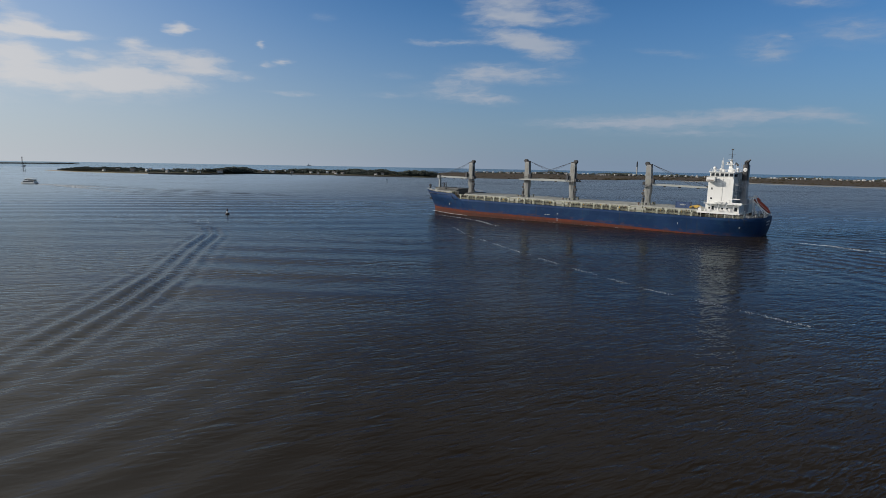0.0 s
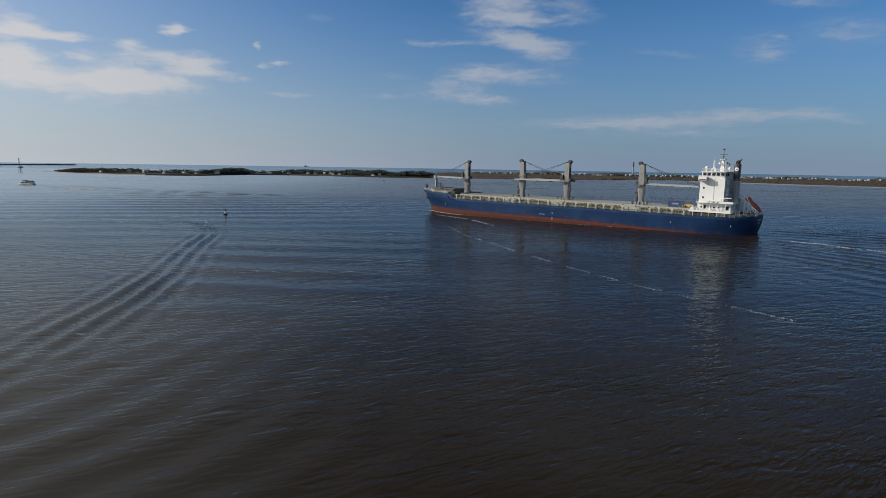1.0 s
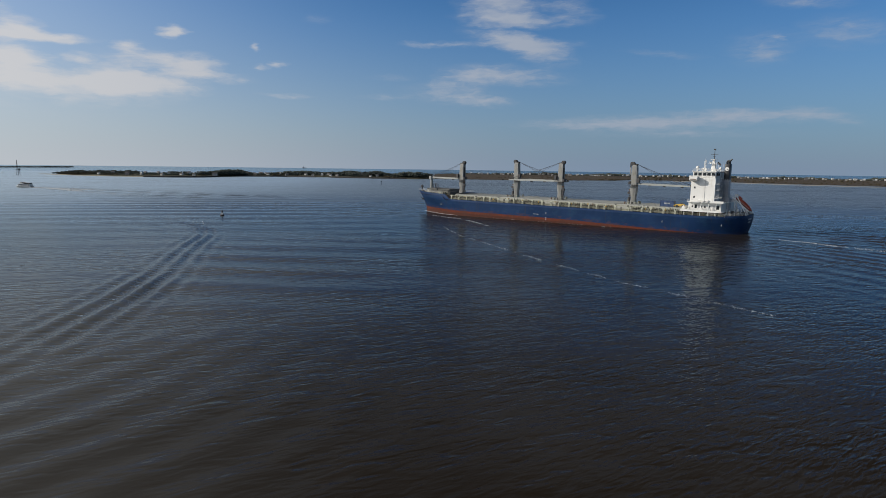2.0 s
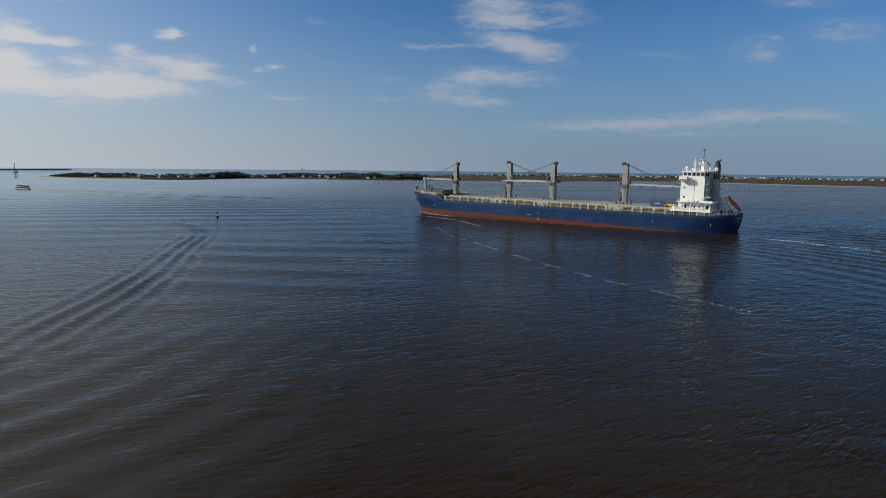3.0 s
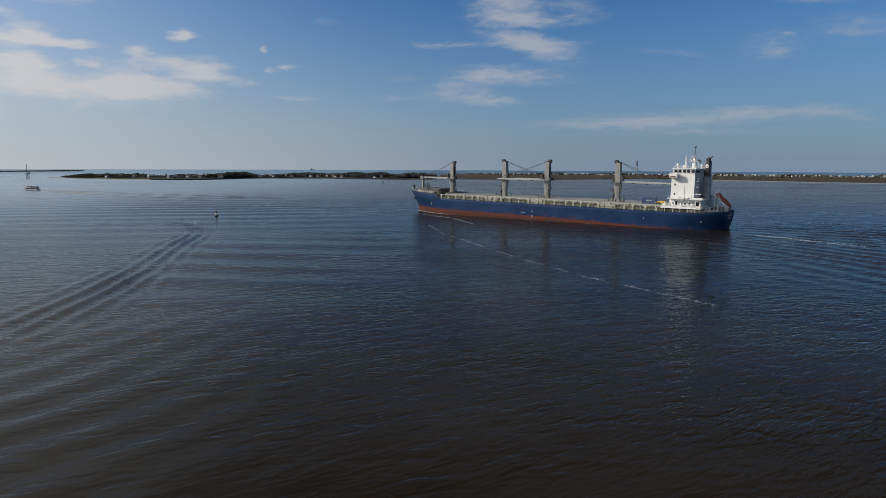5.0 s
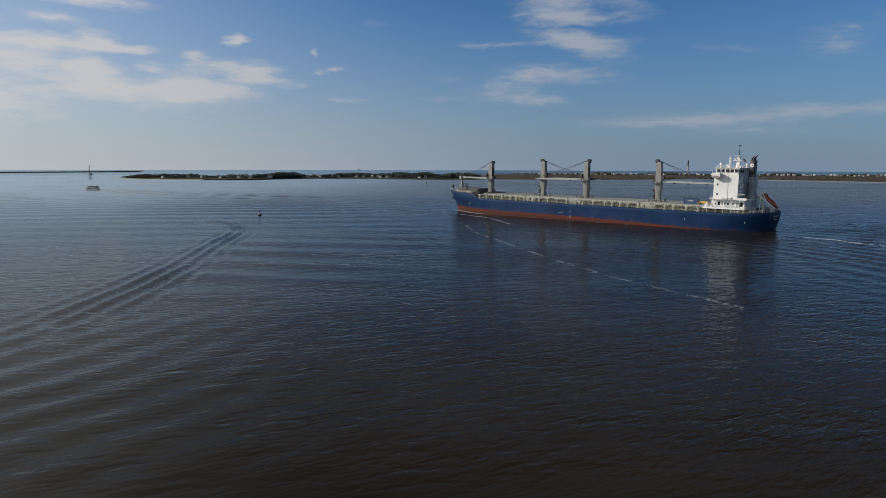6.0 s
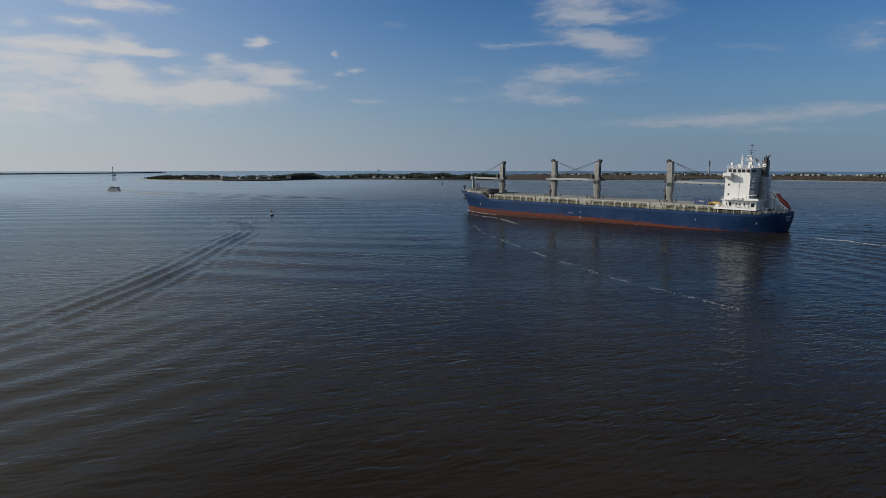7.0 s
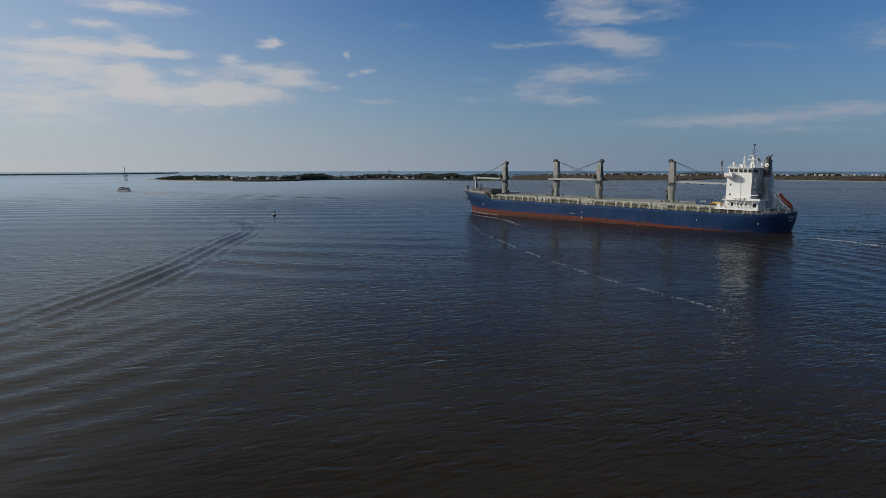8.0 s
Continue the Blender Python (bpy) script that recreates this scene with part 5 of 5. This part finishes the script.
# foam where the ship cuts the water
def ship_point(x, y):
    p = SHIP @ Vector((x, y, 0))
    return (p.x, p.y)


bow_curve = [ship_point(p[0] + 0.3, p[1] + 0.5) for p in (hull_ring(s)[2] for s in (0.999, 0.985, 0.96, 0.93, 0.9, 0.86, 0.8))]
foam(bow_curve, 0.25, 500, 0.16, 11, "white bow wave hugging the hull")
foam([ship_point(p[0], p[1] + 0.25) for p in (hull_ring(s)[2] for s in (0.8, 0.7, 0.5, 0.3))], 0.12, 110, 0.06, 12, "thin foam line along the hull")
foam([(132.0, 234.1), (137.8, 226.6), (143.2, 216.1)], 0.4, 200, 0.12, 14, "thin white foam line astern of the ship", -0.2)
foam([(143.2, 216.1), (148.1, 206.5), (152.6, 197.6)], 1.0, 110, 0.10, 15, "scattered white foam astern of the ship", 0.05)


# ---------- land ----------
def terrain(name, front, back, height, material, label, rough=1.0, seed=0.0):
    """A low strip of land between a front and a back shore."""
    n, rows = 140, 14

    def along(line, u):
        d = [0.0]
        for a, b in zip(line, line[1:]):
            d.append(d[-1] + math.dist(a, b))
        s = u * d[-1]
        return np.interp(s, d, [q[0] for q in line]), np.interp(s, d, [q[1] for q in line])

    bm = B()
    grid = []
    for i in range(n + 1):
        u = i / n
        fx, fy = along(front, u)
        bx, by = along(back, u)
        wob = 14 * noise.noise(Vector((fx * 0.012, fy * 0.012, seed)))
        row = []
        for j in range(rows + 1):
            v = j / rows
            rise = min(1.0, min(v, 1 - v) * 7 + 0.0) * min(1.0, min(u, 1 - u) * 30)
            x_, y_ = fx + (bx - fx) * v, fy + (by - fy) * v + wob * (1 - v)
            z = -1.2 + (height + 1.2) * rise + 0.8 * rough * noise.noise(Vector((x_ * 0.02, y_ * 0.02, seed))) * rise
            row.append(bm.verts.new((x_, y_, z)))
        grid.append(row)
    for a, b in zip(grid, grid[1:]):
        for j in range(rows):
            bm.faces.new((a[j], b[j], b[j + 1], a[j + 1]))
    ob = new(name, mesh_of(bm, name, material, True))
    return tagged(ob, label, "land", kind="structure")


ISLE_FRONT = [(-772, 1285), (-700, 1228), (-597, 1172), (-488, 1160), (-425, 1192), (-392, 1315), (-300, 1340), (-170, 1292), (-76, 1262), (10, 1250)]
ISLE_BACK = [(-768, 1292), (-690, 1340), (-590, 1385), (-490, 1410), (-410, 1440), (-330, 1465), (-250, 1475), (-165, 1460), (-70, 1440), (20, 1430)]
terrain("ground_island", ISLE_FRONT, ISLE_BACK, 3.2, M_EARTH, "low wooded island with a pale shore", seed=1.0)
terrain("ground_beach", [(-822, 1318), (-768, 1276), (-698, 1220), (-597, 1164), (-488, 1150), (-425, 1182)], [(-800, 1326), (-764, 1290), (-692, 1238), (-592, 1182), (-488, 1172), (-420, 1200)], 0.8, M_SAND, "narrow pale sand beach", 0.3, 2.0)
MARSH_FRONT = [(-10, 1262), (150, 1205), (300, 1250), (400, 1290), (470, 1395), (560, 1380), (640, 1270), (720, 1130), (850, 1000), (1300, 780)]
MARSH_BACK = [(0, 2210), (195, 2288), (390, 2340), (650, 2366), (910, 2314), (1170, 2210), (1430, 2080), (1690, 1924), (1950, 1690), (2340, 1365)]
terrain("ground_marsh", MARSH_FRONT, MARSH_BACK, 1.6, M_MARSH, "flat brown salt marsh", 0.5, 3.0)
terrain("ground_sandbar", [(545, 1372), (640, 1258), (720, 1118), (800, 1035)], [(560, 1392), (655, 1276), (736, 1134), (815, 1050)], 0.5, M_SAND, "pale sand along the marsh edge", 0.2, 5.0)
terrain("ground_far_shore", [(-2500, 1300), (-2100, 1780), (-1854, 2045), (-1705, 2450), (-1625, 2880)], [(-2560, 1400), (-2160, 1860), (-1910, 2120), (-1740, 2520), (-1640, 2920)], 4.0, M_EARTH, "distant low wooded shore", 1.0, 4.0)

# woods: many small ragged clumps
ICO = bmesh.new()
bmesh.ops.create_icosphere(ICO, subdivisions=1, radius=1.0)
ICO_V = np.array([v.co[:] for v in ICO.verts])
ICO_F = np.array([[v.index for v in f.verts] for f in ICO.faces])
ICO.free()


def woods(name, trees, material, label, clumps=6):
    """Far trees: for each a trunk and several ragged clumps, in one mesh."""
    rng = np.random.default_rng(len(trees))
    vs, fs, base = [], [], 0
    for x_, y_, z_, h, w in trees:
        for k in range(clumps):
            r = w * rng.uniform(0.3, 0.55) * (6 / clumps) ** 0.8
            c = np.array([x_ + rng.normal(0, w * 0.33), y_ + rng.normal(0, w * 0.33), z_ + h * rng.uniform(0.35, 0.92)])
            v = ICO_V * (r * rng.uniform(0.7, 1.3, (len(ICO_V), 1))) * np.array([1, 1, 0.75]) + c
            vs.append(v), fs.append(ICO_F + base)
            base += len(v)
        t = w * 0.05
        v = np.array([(x_ - t, y_ - t, z_ - 1), (x_ + t, y_ - t, z_ - 1), (x_, y_ + t, z_ - 1), (x_, y_, z_ + h * 0.7)])
        vs.append(v), fs.append(np.array([(0, 1, 3), (1, 2, 3), (2, 0, 3)]) + base)
        base += 4
    me = bpy.data.meshes.new(name)
    me.from_pydata(np.concatenate(vs).tolist(), [], np.concatenate(fs).tolist())
    me.materials.append(material)
    return tagged(new(name, me), label, "trees", kind="stuff")


ISLE_HOUSES = ((-545, 1195, 2), (-420, 1235, 4), (-117, 1292, 0), (-103, 1290, 3), (-500, 1180, 1), (-345, 1352, 0), (-305, 1355, 1), (-262, 1345, 3), (-246, 1340, 0), (-225, 1335, 2),
               (-372, 1350, 1), (-450, 1205, 0), (-190, 1318, 1), (-575, 1200, 1), (-640, 1222, 0), (-470, 1195, 3), (-330, 1400, 2), (-205, 1325, 0))


def scatter(front, back, count, lo, hi, seed, v0=0.05, v1=0.9, gaps=0.18, wide=1.0):
    rnd = random.Random(seed)
    out = []
    for _ in range(count):
        u, v = rnd.random(), rnd.uniform(v0, v1)
        d = np.linspace(0, 1, len(front))
        f = [np.interp(u, d, [q[i] for q in front]) for i in (0, 1)]
        b = [np.interp(u, d, [q[i] for q in back]) for i in (0, 1)]
        x_, y_ = f[0] + (b[0] - f[0]) * v, f[1] + (b[1] - f[1]) * v
        k = noise.noise(Vector((x_ * 0.011, y_ * 0.011, seed)))
        if k < -gaps + rnd.uniform(-0.2, 0.1):
            continue
        roll = noise.noise(Vector((x_ * 0.013, y_ * 0.006, seed + 7.0)))
        if any(abs(x_ - q[0]) < 13 and -45 < y_ - q[1] < 9 for q in ISLE_HOUSES):
            continue
        h = rnd.uniform(lo, hi) * max(0.5, min(1.35, 0.82 + 0.4 * k + 1.2 * roll)) * min(1.0, 0.35 + 5 * u)
        out.append((x_, y_, 1.5, h, h * wide * rnd.uniform(0.55, 0.9)))
    return out


def seawall(pts, label):
    """A dark timber wall along the shore."""
    bm = B()
    for a, b in zip(pts, pts[1:]):
        d = (Vector(b) - Vector(a)).normalized() * 0.6
        loft(bm, [[(q[0] - d.y, q[1] + d.x, z) for q in (a, b)] + [(q[0] + d.y, q[1] - d.x, z) for q in (b, a)] for z in (-1.5, 2.4)])
    tagged(new("seawall", mesh_of(bm, "seawall", M_DARK)), label, "wall", kind="structure")


seawall([(-520, 1142), (-470, 1138), (-425, 1160), (-408, 1215)], "dark timber seawall along the island's shore")
seawall([(-395, 1296), (-340, 1322), (-300, 1328), (-235, 1306)], "dark timber seawall along the island's shore")
seawall([(-200, 1290), (-120, 1264), (-40, 1244)], "dark timber seawall along the island's shore")

woods("far_woods", scatter(ISLE_FRONT, ISLE_BACK, 2300, 5.5, 9.5, 21, 0.12, 0.9, 0.6), M_LEAF, "dark evergreen woods on the island", 12)
woods("far_woods", scatter([(-135, 1310), (-25, 1290)], [(-125, 1420), (5, 1400)], 420, 8, 11, 22, 0.0, 1.0, 0.6), M_LEAF, "taller dark grove at the island's end", 20)
woods("far_scrub", scatter(ISLE_FRONT, ISLE_BACK, 700, 1.8, 3.6, 23, 0.03, 0.2), M_SCRUB, "brown scrub behind the shore")
woods("far_scrub", scatter(MARSH_FRONT, MARSH_BACK, 2600, 0.35, 0.8, 24, 0.04, 0.85, -0.1, 5.0), M_SCRUB, "low brown scrub on the marsh", 4)
woods("far_woods", scatter([(0, 2090), (640, 2030), (1150, 1810), (1660, 1410), (2040, 840)], [(0, 2190), (640, 2140), (1150, 1920), (1660, 1500), (2120, 880)], 3800, 3, 6.8, 25, 0, 1, 0.7), M_LEAF, "thin dark trees behind the marsh")
woods("far_woods", scatter([(-2500, 1300), (-2100, 1780), (-1854, 2045), (-1705, 2450), (-1625, 2880)], [(-2560, 1400), (-2160, 1860), (-1910, 2120), (-1740, 2520), (-1640, 2920)], 2600, 1.6, 3.0, 26, 0.1, 0.9, 0.8), M_LEAF, "distant dark woods on the far shore")


# ---------- houses ----------
def house_pair(w, d, h, roof_h, wall_m, roof_m, stilts):
    """Meshes of one house type."""
    z0 = 2.4 if stilts else 0.0
    bm = B()
    box(bm, -w / 2, w / 2, -d / 2, d / 2, z0, z0 + h)
    loft(bm, [[(-w / 2, -d / 2, z0 + h), (w / 2, -d / 2, z0 + h), (w / 2, d / 2, z0 + h), (-w / 2, d / 2, z0 + h)],
              [(-w / 2 + 0.2, -0.05, z0 + h + roof_h * 0.92), (w / 2 - 0.2, -0.05, z0 + h + roof_h * 0.92), (w / 2 - 0.2, 0.05, z0 + h + roof_h * 0.92), (-w / 2 + 0.2, 0.05, z0 + h + roof_h * 0.92)]])
    wall = mesh_of(bm, "wall", wall_m)
    bm = B()
    for s in (1, -1):
        loft(bm, [[(-w / 2 - 0.5, s * (d / 2 + 0.6), z0 + h - 0.3), (-w / 2 - 0.5, s * (d / 2 + 0.6), z0 + h), (-w / 2 - 0.5, 0, z0 + h + roof_h + 0.3), (-w / 2 - 0.5, 0, z0 + h + roof_h)],
                  [(w / 2 + 0.5, s * (d / 2 + 0.6), z0 + h - 0.3), (w / 2 + 0.5, s * (d / 2 + 0.6), z0 + h), (w / 2 + 0.5, 0, z0 + h + roof_h + 0.3), (w / 2 + 0.5, 0, z0 + h + roof_h)]])
    roof = mesh_of(bm, "roof", roof_m)
    bm = B()
    n = max(2, int(w / 3))
    box(bm, -0.6, 0.6, -0.06, 0.06, 0, 1.5)
    pane = mesh_of(bm, "window", M_GLASS)
    wins = [(-w / 2 + w * (i + 0.5) / n, -d / 2 - 0.03, z0 + 1.0 + 2.8 * k) for i in range(n) for k in range(max(1, int(h / 3)))]
    stilt = None
    if stilts:
        bm = B()
        box(bm, -0.2, 0.2, -0.2, 0.2, -1.5, z0)
        stilt = mesh_of(bm, "stilt_post", M_RUST)
    return wall, roof, pane, wins, stilt, w, d


TYPES = [house_pair(11, 9, 5.6, 3.0, M_HOUSE, M_ROOF, False), house_pair(14, 10, 6.0, 3.4, M_HOUSE2, M_ROOF, False), house_pair(9, 9, 6.2, 2.6, M_HOUSE, M_ROOF2, True),
         house_pair(12, 9, 6.0, 3.0, M_HOUSE, M_ROOF, True), house_pair(20, 12, 8.6, 4.2, M_HOUSE, M_ROOF, False)]


def house(kind, x, y, z, turn, label, group):
    wall, roof, pane, wins, stilt, w, d = TYPES[kind]
    h = thing("house", pose(x, y, z, 0, 0, turn) @ Matrix.Scale(0.52 if "beach" in group else 0.46, 4), label, "house", group)
    share("wall", wall, h, Matrix())
    share("roof", roof, h, Matrix())
    for q in wins:
        share("window", pane, h, pose(*q))
    if stilt:
        for a in (-w / 2 + 0.6, w / 2 - 0.6):
            for b in (-d / 2 + 0.6, d / 2 - 0.6):
                share("stilt_post", stilt, h, pose(a, b, 0))


rnd = random.Random(8)
for x, y, kind in ISLE_HOUSES:
    house(kind, x, y - 4, 2.8, rnd.uniform(-35, 20), ("pale two-storey house among dark trees", "grey house among dark trees")[kind == 1], "houses on the island")
for i in range(34):
    u, v = (i + rnd.uniform(0.1, 0.9)) / 34, rnd.uniform(0.3, 0.6)
    q = np.linspace(0, 1, len(ISLE_FRONT))
    f, g = ([np.interp(0.06 + 0.92 * u, q, [p[k] for p in line]) for k in (0, 1)] for line in (ISLE_FRONT, ISLE_BACK))
    kind = rnd.choice((1, 1, 0, 1, 3))
    house(kind, float(f[0] + (g[0] - f[0]) * v), float(f[1] + (g[1] - f[1]) * v), 4.2, rnd.uniform(-40, 40), "grey house half hidden by dark trees" if kind == 1 else "pale house half hidden by dark trees", "houses on the island")
for i in range(260):
    u = i / 259
    x = 150 + 1900 * u + rnd.uniform(-14, 14)
    y = np.interp(x, [0, 640, 1150, 1660, 2080], [2130, 2070, 1850, 1440, 850]) - rnd.uniform(0, 60)
    if rnd.random() < 0.12:
        continue
    kind = rnd.choice((0, 2, 3, 2, 2, 1))
    house(kind, x, float(y), 1.4, math.degrees(math.atan2(-x, y)) * 0.8 + rnd.uniform(-55, 35), ("pale beach house on piles behind the marsh", "grey house behind the marsh")[kind == 1], "beach houses behind the marsh")


# ---------- lighthouse, beacons, buoy, boats ----------
def lighthouse():
    t = thing("lighthouse", pose(735, 2170, 0.8), "slim lighthouse tower banded grey, white and black", "lighthouse")
    for name, z0, z1, m, lab in (("shaft", 0, 16, M_CONC, "grey lower shaft"), ("shaft", 16, 31, M_HOUSE2, "pale middle shaft"), ("shaft", 31, 46, M_BLACK, "black upper shaft")):
        part(name, loft(B(), [circle((0, 0), 2.3, z0, 16), circle((0, 0), 2.3, z1, 16)]), m, t, lab, smooth=True)
    bm = B()
    loft(bm, [circle((0, 0), 2.8, 46, 16), circle((0, 0), 2.8, 46.4, 16)])
    loft(bm, [circle((0, 0), 1.6, 46.4, 12), circle((0, 0), 1.6, 49.4, 12), circle((0, 0), 0.3, 50.4, 12)])
    part("lantern_gallery", bm, M_DARK, t, "dark lantern gallery")


lighthouse()


def beacon():
    t = thing("navigation_beacon", pose(-758, 1163, 0) @ Matrix.Scale(0.74, 4), "tall dark range beacon on a piled platform", "beacon")
    for dx, dy in ((-3, -3), (3, -3), (3, 3), (-3, 3)):
        part("stilt_post", tube(B(), (dx, dy, -4), (dx * 0.6, dy * 0.6, 13), 0.4, 8), M_DARK, t)
    part("platform", eased(box(B(), -4, 5, -3, 3, 13, 14.2), 0.1), M_DARK, t)
    part("hut", eased(box(B(), 1, 4.5, -2, 2, 14.2, 17.0), 0.1), M_CONC, t)
    bm = B()
    for dx, dy in ((-1, -1), (1, -1), (1, 1), (-1, 1)):
        tube(bm, (dx - 2, dy, 14.2), (dx * 0.5 - 2, dy * 0.5, 35), 0.2, 5)
    for i in range(7):
        z = 17.5 + i * 2.6
        box(bm, -2.8, -1.2, -0.8, 0.8, z, z + 0.15)
    part("lattice_mast", bm, M_DARK, t)
    part("lantern", loft(B(), [circle((-2, 0), 1.0, 34.5, 10), circle((-2, 0), 1.0, 36.5, 10), circle((-2, 0), 0.2, 37.3, 10)]), M_DARK, t)


beacon()


def channel_post(x, y, h):
    t = thing("channel_post", pose(x, y, 0), "slim dark channel post standing in the water", "post")
    part("pole", tube(B(), (0, 0, -3), (0, 0, h), 0.3, 8), M_DARK, t)
    part("daymark", eased(box(B(), -0.7, 0.7, -0.35, -0.25, h - 1.6, h - 0.2), 0.03), M_DARK, t)


channel_post(-65, 858, 5.5)
channel_post(-268, 1180, 5.0)


def buoy():
    t = thing("buoy", pose(-109.0, 318.0, 0.1) @ Matrix.Scale(0.64, 4), "dark lattice channel buoy with a white band", "buoy")
    part("float", loft(B(), [circle((0, 0), 1.1, -1.0, 16), circle((0, 0), 1.6, -0.4, 16), circle((0, 0), 1.6, 0.6, 16), circle((0, 0), 1.3, 0.95, 16)]), M_BUOY, t, smooth=True)
    bm = B()
    for i in range(4):
        a = math.pi / 4 + i * math.pi / 2
        tube(bm, (0.85 * math.cos(a), 0.85 * math.sin(a), 0.9), (0.4 * math.cos(a), 0.4 * math.sin(a), 3.0), 0.07, 6)
    for z, r in ((1.6, 0.7), (2.3, 0.55)):
        loft(bm, [circle((0, 0), r, z, 8), circle((0, 0), r, z + 0.08, 8)])
    part("cage", bm, M_BUOY, t)
    part("panel", loft(B(), [rrect(0, 0, 0.75, 0.75, 0.95, 0.2), rrect(0, 0, 0.55, 0.55, 2.5, 0.15)]), M_WHITE, t, "pale panel")
    part("topmark", loft(B(), [circle((0, 0), 0.5, 2.5, 12), circle((0, 0), 0.62, 3.0, 12), circle((0, 0), 0.55, 3.9, 12), circle((0, 0), 0.25, 4.1, 12)]), M_BUOY, t)
    part("lantern", loft(B(), [circle((0, 0), 0.2, 4.1, 8), circle((0, 0), 0.2, 4.6, 8)]), M_DARK, t)


buoy()


def ferry():
    t = thing("passenger_ferry", pose(-409, 634, 0, 0, 0, 172) @ Matrix.Scale(0.76, 4), "white double-decked passenger ferry under way", "boat")
    for y in (-2.6, 2.6):
        rings = []
        for x, w, z in ((-10, 1.1, 1.7), (0, 1.1, 1.8), (6, 0.95, 2.0), (10.5, 0.1, 2.4)):
            rings.append([(x - 0.8 * (x > 8), y - w * 0.5, -0.8), (x - 0.8 * (x > 8), y + w * 0.5, -0.8), (x, y + w, z), (x, y - w, z)])
        part("hull", loft(B(), rings), M_WHITE, t)
    part("main_deck", eased(box(B(), -10.2, 9.0, -3.7, 3.7, 1.5, 2.0), 0.06), M_WHITE, t)
    cabin = part("cabin", loft(B(), [rect(-0.6, 0, 8.4, 3.3, 2.0), rect(-0.9, 0, 7.6, 3.2, 4.4)]), M_WHITE, t)
    for s in (1, -1):
        for i in range(8):
            part("window", box(B(), -8.4 + i * 1.9, -6.9 + i * 1.9, s * 3.29 - 0.05, s * 3.29 + 0.05, 2.7, 3.9), M_GLASS, cabin)
    part("upper_deck", eased(box(B(), -10.0, 7.4, -3.6, 3.6, 4.4, 4.7), 0.05), M_WHITE, t)
    wheel = part("wheelhouse", loft(B(), [rect(3.0, 0, 2.4, 2.2, 4.7), rect(2.6, 0, 2.0, 2.0, 6.9)]), M_WHITE, t)
    part("window", box(B(), 1.0, 5.0, -2.25, 2.25, 5.5, 6.4), M_GLASS, wheel)
    part("roof", eased(box(B(), -8.6, 5.0, -3.3, 3.3, 6.9, 7.15), 0.05), M_WHITE, t)
    for x in (-8.2, -4.6, -1.0):
        for y in (-3.1, 3.1):
            part("roof_post", tube(B(), (x, y, 4.7), (x, y, 6.9), 0.08, 6), M_WHITE, t)
    part("seat_block", box(B(), -8.2, 0.0, -2.4, 2.4, 4.7, 5.9), M_DARK, t, "dark rows of seats")
    part("mast", tube(B(), (1.5, 0, 7.1), (1.2, 0, 9.6), 0.08, 6), M_WHITE, t)


ferry()
foam([(-401, 632), (-362, 604), (-320, 570)], 1.3, 420, 0.9, 31, "white wake behind the ferry", -0.5)
foam([(-320, 570), (-275, 530), (-228, 491)], 1.8, 260, 0.4, 33, "fading white wake behind the ferry", 0.1)
foam([(-401, 637), (-360, 618), (-310, 590)], 1.1, 330, 0.8, 32, "white wake behind the ferry", -0.5)
foam([(-310, 590), (-270, 566), (-220, 540)], 1.6, 200, 0.4, 34, "fading white wake behind the ferry", 0.14)


def far_ship(x, y, turn):
    t = thing("distant_ship", pose(x, y, -1, 0, 0, turn), "tiny grey vessel on the horizon", "ship")
    part("hull", loft(B(), [rect(0, 0, 14, 3.5, -2), rect(0, 0, 17, 4.2, 5)]), M_GREYCASE, t)
    part("deckhouse", eased(box(B(), -9, -2, -3, 3, 5, 12), 0.2), M_GREYCASE, t)
    part("mast", tube(B(), (-3, 0, 12), (-3, 0, 19), 0.5, 6), M_DARK, t)


far_ship(-905, 4650, 20)
part("tower_shaft", loft(B(), [circle((0, 0), 3.4, 0, 10), circle((0, 0), 2.8, 19, 10)]), M_CONC,
     thing("distant_tower", pose(-1885, 2090, 3), "distant pale stub tower above the far woods", "tower"))
